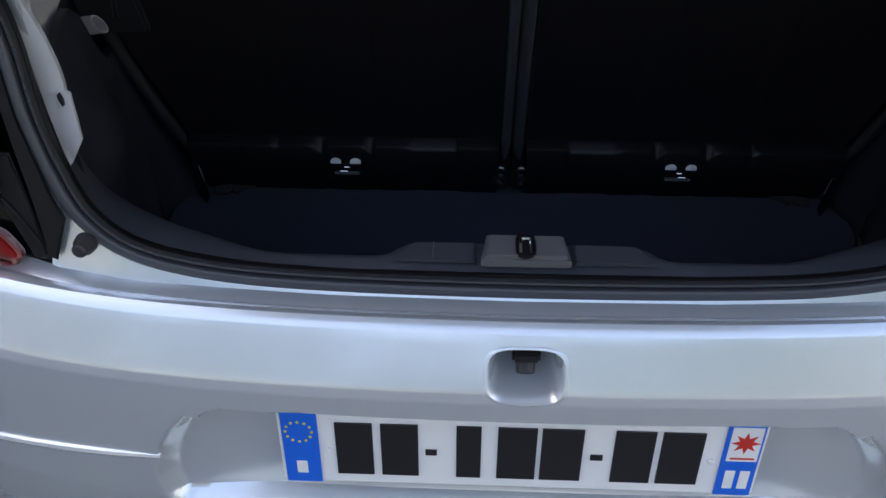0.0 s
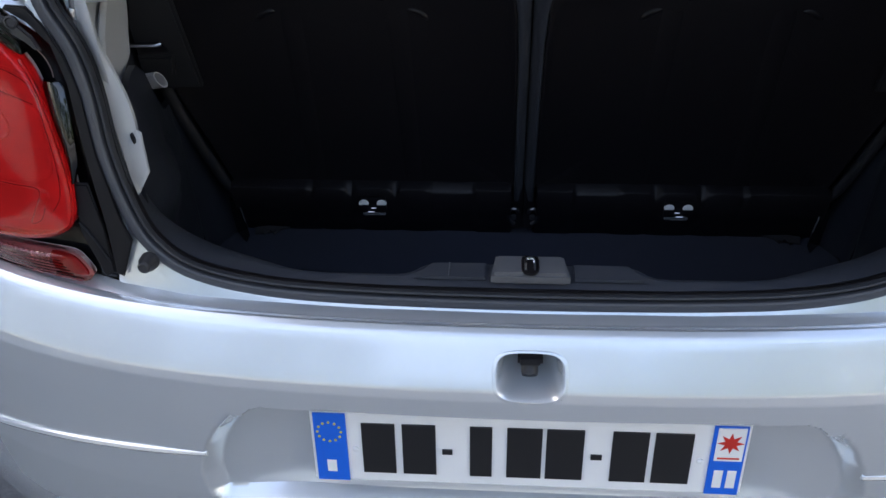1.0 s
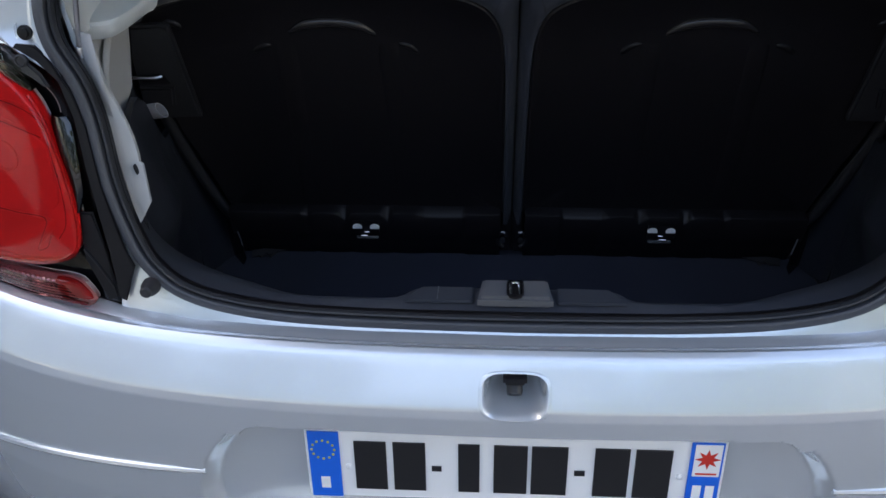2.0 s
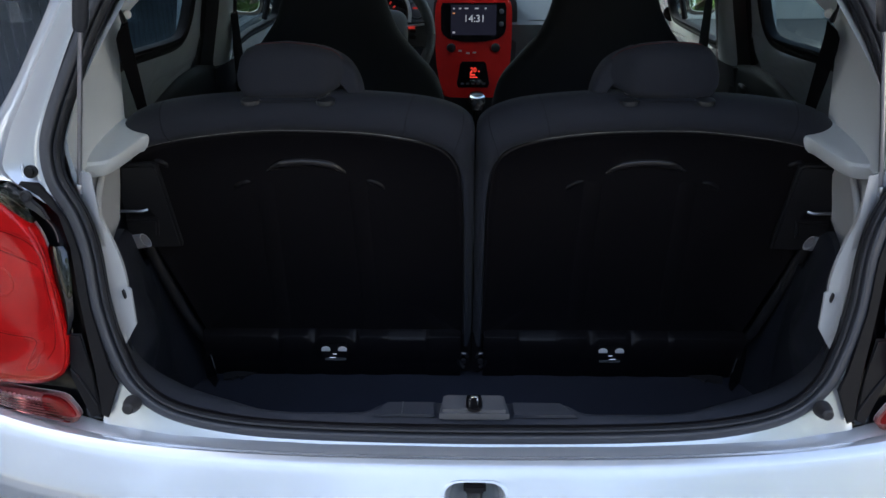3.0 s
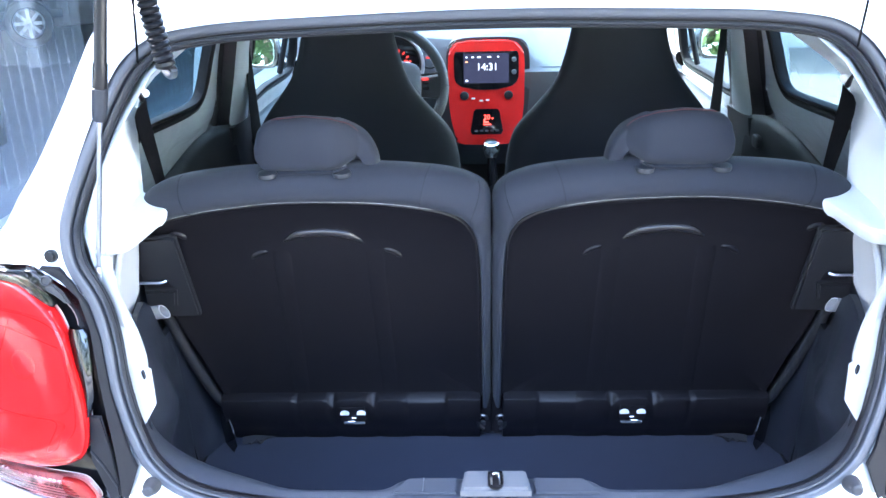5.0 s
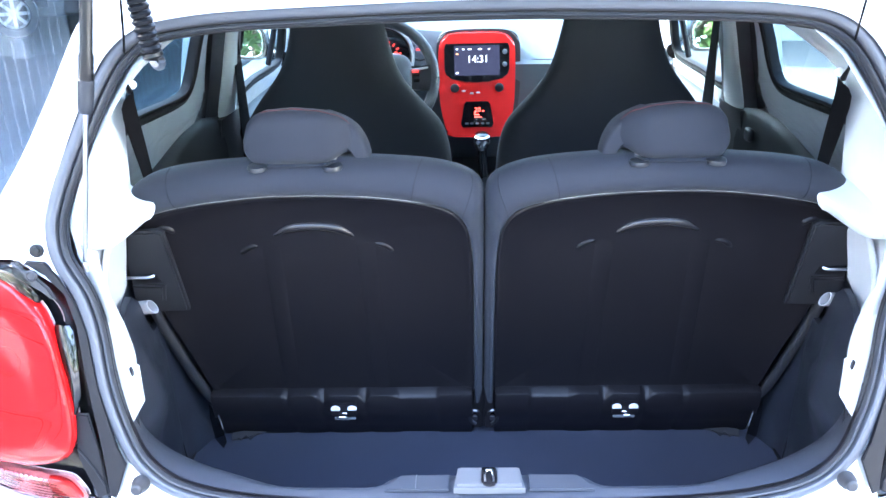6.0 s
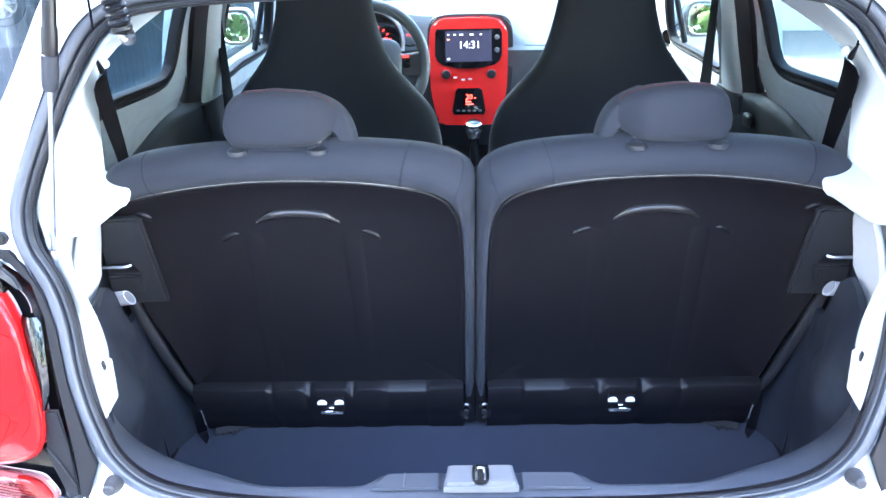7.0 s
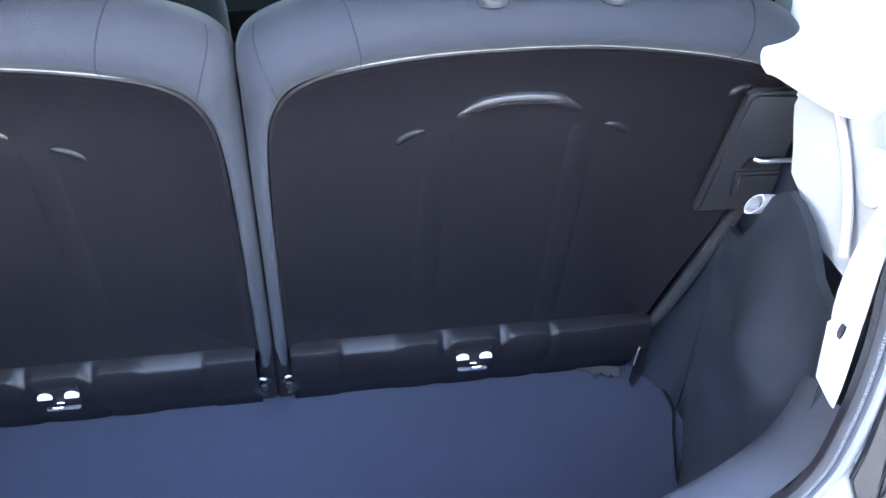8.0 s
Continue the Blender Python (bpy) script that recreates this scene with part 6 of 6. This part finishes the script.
for x, w in ((-.066, .006), (-.045, .008), (-.024, .012), (.010, .012), (.040, .006)):
    part("icon_bar", box((CX + x, oy(1.01) - .008, 1.0125), (w, .001, .004)), LIT, display)
part("icon_bar", box((CX - .066, oy(.995) - .008, .996), (.008, .001, .006)), mat("lit_orange", (.5, .2, .1), .5, glow=(.9, .35, .12, .1)), display)
part("icon_bar", box((CX - .066, oy(.935) - .008, .935), (.008, .001, .006)), LIT, display)
for z in (1.003, .962):
    part("screen_knob", lathe([(.008, 0), (.008, .008), (.006, .010)], (CX + .093, oy(z) - .006, z), (0, -1, 0), 16), SATIN_GREY, console)
for s in (-1, 1):
    hole = part("vent_ring", lathe([(.019, -.004), (.019, .004), (.0165, .005), (.015, .002)], (CX + s * .075, oy(.884), .884), (0, -1, 0), 24), RED, console)
    part("round_knob", lathe([(.015, 0), (.015, .005), (.012, .008), (.004, .009)], (CX + s * .075, oy(.884), .884), (0, -1, 0), 20), TRIM_BLACK, console, "black round control")
part("button_bar", merge(*[box((CX + x, oy(.868) - .002, z), (.013, .004, .006), .0015) for x, z in ((-.045, .874), (-.018, .866), (.004, .868))]), mat("bright_key", (.8, .75, .74), .3), console, "small bright keys")
climate = part("climate_panel", slab([Vector((CX + x, oy(z) - .004, z)) for x, z in ((-.037, .838), (.037, .838), (.044, .83), (.056, .762), (.050, .750), (-.050, .750), (-.056, .762), (-.044, .83))], (0, .01, 0), .003), BLACK_GLOSS, console, "black climate panel with a red display")
DIAL_RED = mat("dim_red_mark", (.3, .02, .02), .5, glow=(1.0, .06, .04, .05))
RED_LIT = mat("lit_red", (.3, .02, .02), .5, glow=(1.0, .06, .04, .22))
part("red_digits", lettering("20", .022, (CX + .001, oy(.810) - .006, .810), UPRIGHT), RED_LIT, climate, "red digits of the climate display")
for x, z, w, h in ((.020, .806, .005, .004), (-.002, .794, .018, .004), (.002, .786, .026, .003), (-.008, .801, .005, .005)):
    part("red_bar", box((CX + x, oy(z) - .0055, z), (w, .001, h)), RED_LIT, climate)
for k in range(5):
    part("climate_key", box((CX - .036 + .018 * k, oy(.765) - .0055, .764), (.012, .003, .006), .001), SATIN_GREY, climate)
part("console_surround", slab([Vector((CX + .006 + (p.x - CX) * 1.10, oy(p.z) + .035, p.z * 1.012 - .004)) for p in glide([(x, 0, z) for x, z in outline], 3, closed=True)], (0, .09, .0), .012, 3), TRIM_BLACK, dash, "black surround of the console")
part("side_vent", lathe([(.045, 0), (.045, .02), (.038, .022), (.036, .008)], (.56, 2.02, .98), (0, -1, 0), 24), TRIM_BLACK, dash)
part("airbag_seam", tube([(x, 2.0755 - .10 * x * x, .9668) for x in (.155, .25, .35, .45, .55, .62)], .0014, 6), TRIM_BLACK, dash, "dark seam of the airbag lid")
part("top_crease", tube(glide([(.168, 2.38, 1.043), (.20, 2.28, 1.022), (.22, 2.20, 1.001), (.232, 2.14, .985)], 5), [.001] + [.0022] * 14 + [.001], 6), DASH, dash, "raised crease on the dashboard top")
cluster = part("instrument_pod", lathe([(.105, -.06), (.108, .016), (.104, .022), (.098, .018), (.09, .0)], (-.292, 2.03, .988), (0, -1, .25), 40), TRIM_BLACK, dash, "round instrument pod")
part("bright_ring", lathe([(.1075, .0165), (.1065, .0265), (.0985, .0275), (.0955, .019)], (-.292, 2.03, .988), (0, -1, .25), 40, False), ALUMINIUM, cluster, "bright ring of the instrument pod")
part("dial", lathe([(.09, 0), (.09, .004), (.05, .0045)], (-.292, 2.03, .988), (0, -1, .25), 32), BLACK_GLOSS, cluster)
for k in range(15):
    a = radians(-126 + 18 * k)
    part("dial_mark", box((-.288 + .056 * math.sin(a), 2.021, .985 + .056 * math.cos(a)), (.005, .002, .010), .0008, Matrix.Rotation(a, 4, "Y")), DIAL_RED, cluster)
part("dial_glow", lathe([(.018, 0), (.018, .002), (.01, .003)], (-.270, 2.020, .988), (0, -1, .25), 20), LIT, cluster, "lit dial centre")
part("rev_counter", lathe([(.030, -.02), (.032, .004), (.027, .006), (.025, 0)], (-.168, 2.035, 1.005), (0, -1, .25), 24, False), TRIM_BLACK, cluster, "small round rev counter")
part("red_needle", box((-.248, 2.019, 1.003), (.012, .002, .010), .001), DIAL_RED, cluster)
part("rev_mark", box((-.170, 2.0325, 1.012), (.022, .002, .006), .0008), DIAL_RED, cluster)

steer = thing("steering_wheel", (-.29, 1.76, .80), "dark grey steering wheel with silver spokes", "steering wheel")
C, R = Vector((-.29, 1.72, .972)), .178
AX = Vector((0, -.92, .39)).normalized()
U, V = Vector((1, 0, 0)), AX.cross(Vector((1, 0, 0)))
ring_pts = [C + R * (math.cos(2 * math.pi * k / 48) * U + math.sin(2 * math.pi * k / 48) * V) for k in range(49)]
part("rim", tube(ring_pts, .0165, 12, caps=False), mat("wheel_leather", (.055, .058, .065), .45, grain=.3, size=700, vary=.15), steer)
LEAN_WHEEL = Matrix.Rotation(radians(-23), 4, "X")
part("airbag_pad", pillow(C + AX * .004 + Vector((.012, 0, 0)), (.200, .055, .150), .5, 16, LEAN_WHEEL), mat("pad_grey", (.095, .105, .125), .5, grain=.3, size=700, vary=.1), steer, "grey padded hub")
part("emblem", lathe([(.022, 0), (.022, .004), (.012, .006)], C + AX * .031, AX, 20), CHROME, steer, "bright round badge")
SPOKE = mat("silver_spoke", (.5, .5, .52), .35, .6)
for a in (0, 180, 252, 288):
    d = math.cos(radians(a)) * U + math.sin(radians(a)) * V
    n = AX.cross(d)
    wide = .036 if a in (0, 180) else .016
    part("spoke", slab([C + d * .06 + n * wide, C + d * .115 + n * wide * .9, C + d * (R - .006) + n * wide * 1.15, C + d * (R - .006) - n * wide * 1.15, C + d * .115 - n * wide * .9, C + d * .06 - n * wide], AX * .014, .003), TRIM_BLACK if a in (0, 180) else SPOKE, steer, "black spoke with keys" if a in (0, 180) else "silver lower spoke")
    if a in (0, 180):
        part("spoke_trim", tube([C + d * .075 + n * .026 + AX * .014, C + d * .12 + n * .024 + AX * .016, C + d * .160 + n * .030 + AX * .012], .0035, 8), SPOKE, steer, "silver edge of the spoke")
        for k, q in ((.098, .009), (.098, -.009), (.125, .009), (.125, -.009)):
            part("wheel_key", box(C + d * k + n * q + AX * .015, (.018, .005, .011), .002, LEAN_WHEEL), BLACK_GLOSS, steer)
part("red_key", box(C + U * .122 + V * .018 + AX * .019, (.020, .003, .007), .001, LEAN_WHEEL), DIAL_RED, steer, "lit red key mark")
part("column", tube([C - AX * .03, C - AX * .33], .04, 14), TRIM_BLACK, steer)
part("stalk", tube([C - AX * .07 + U * .04, C - AX * .06 + U * .12, C - AX * .06 + U * .17 + Vector((0, 0, -.015))], .008, 8), TRIM_BLACK, steer)

lever = thing("gear_lever", (.04, 1.87, .40), "gear lever with a bright knob and black gaiter", "gear lever")
part("knob", lathe([(.010, -.05), (.018, -.035), (.027, -.012), (.030, .004), (.026, .018), (.014, .024)], (.034, 1.86, .742), (0, -.25, 1), 24), CHROME, lever, "bright metal knob")
part("knob_top", lathe([(.021, -.004), (.020, .001), (.012, .0045), (.002, .005)], (.034, 1.8545, .764), (0, -.25, 1), 18), BLACK_GLOSS, lever)
part("shaft", tube([(.034, 1.86, .715), (.038, 1.865, .64), (.042, 1.87, .55)], [.014, .017, .020], 14), BLACK_GLOSS, lever)
part("gaiter", lathe([(.06, -.10), (.055, -.02), (.035, .04), (.016, .10)], (.042, 1.87, .52), (0, -.05, 1), 20), TRIM_BLACK, lever)
tunnel = thing("centre_tunnel", (0, 1.6, .34), "black plastic tunnel between the front seats", "console")
part("tray", pillow((.03, 1.65, .41), (.20, .85, .17), .35), TRIM_BLACK, tunnel)
part("brake_lever", tube([(-.02, 1.62, .48), (-.02, 1.50, .55), (-.02, 1.42, .58)], .014, 10), TRIM_BLACK, tunnel)
rear_bench = thing("rear_bench", (0, .85, .34), "dark cloth rear bench cushion", "bench")
part("cushion", pillow((0, .83, .46), (1.08, .46, .22), .4), FABRIC_FRONT, rear_bench)
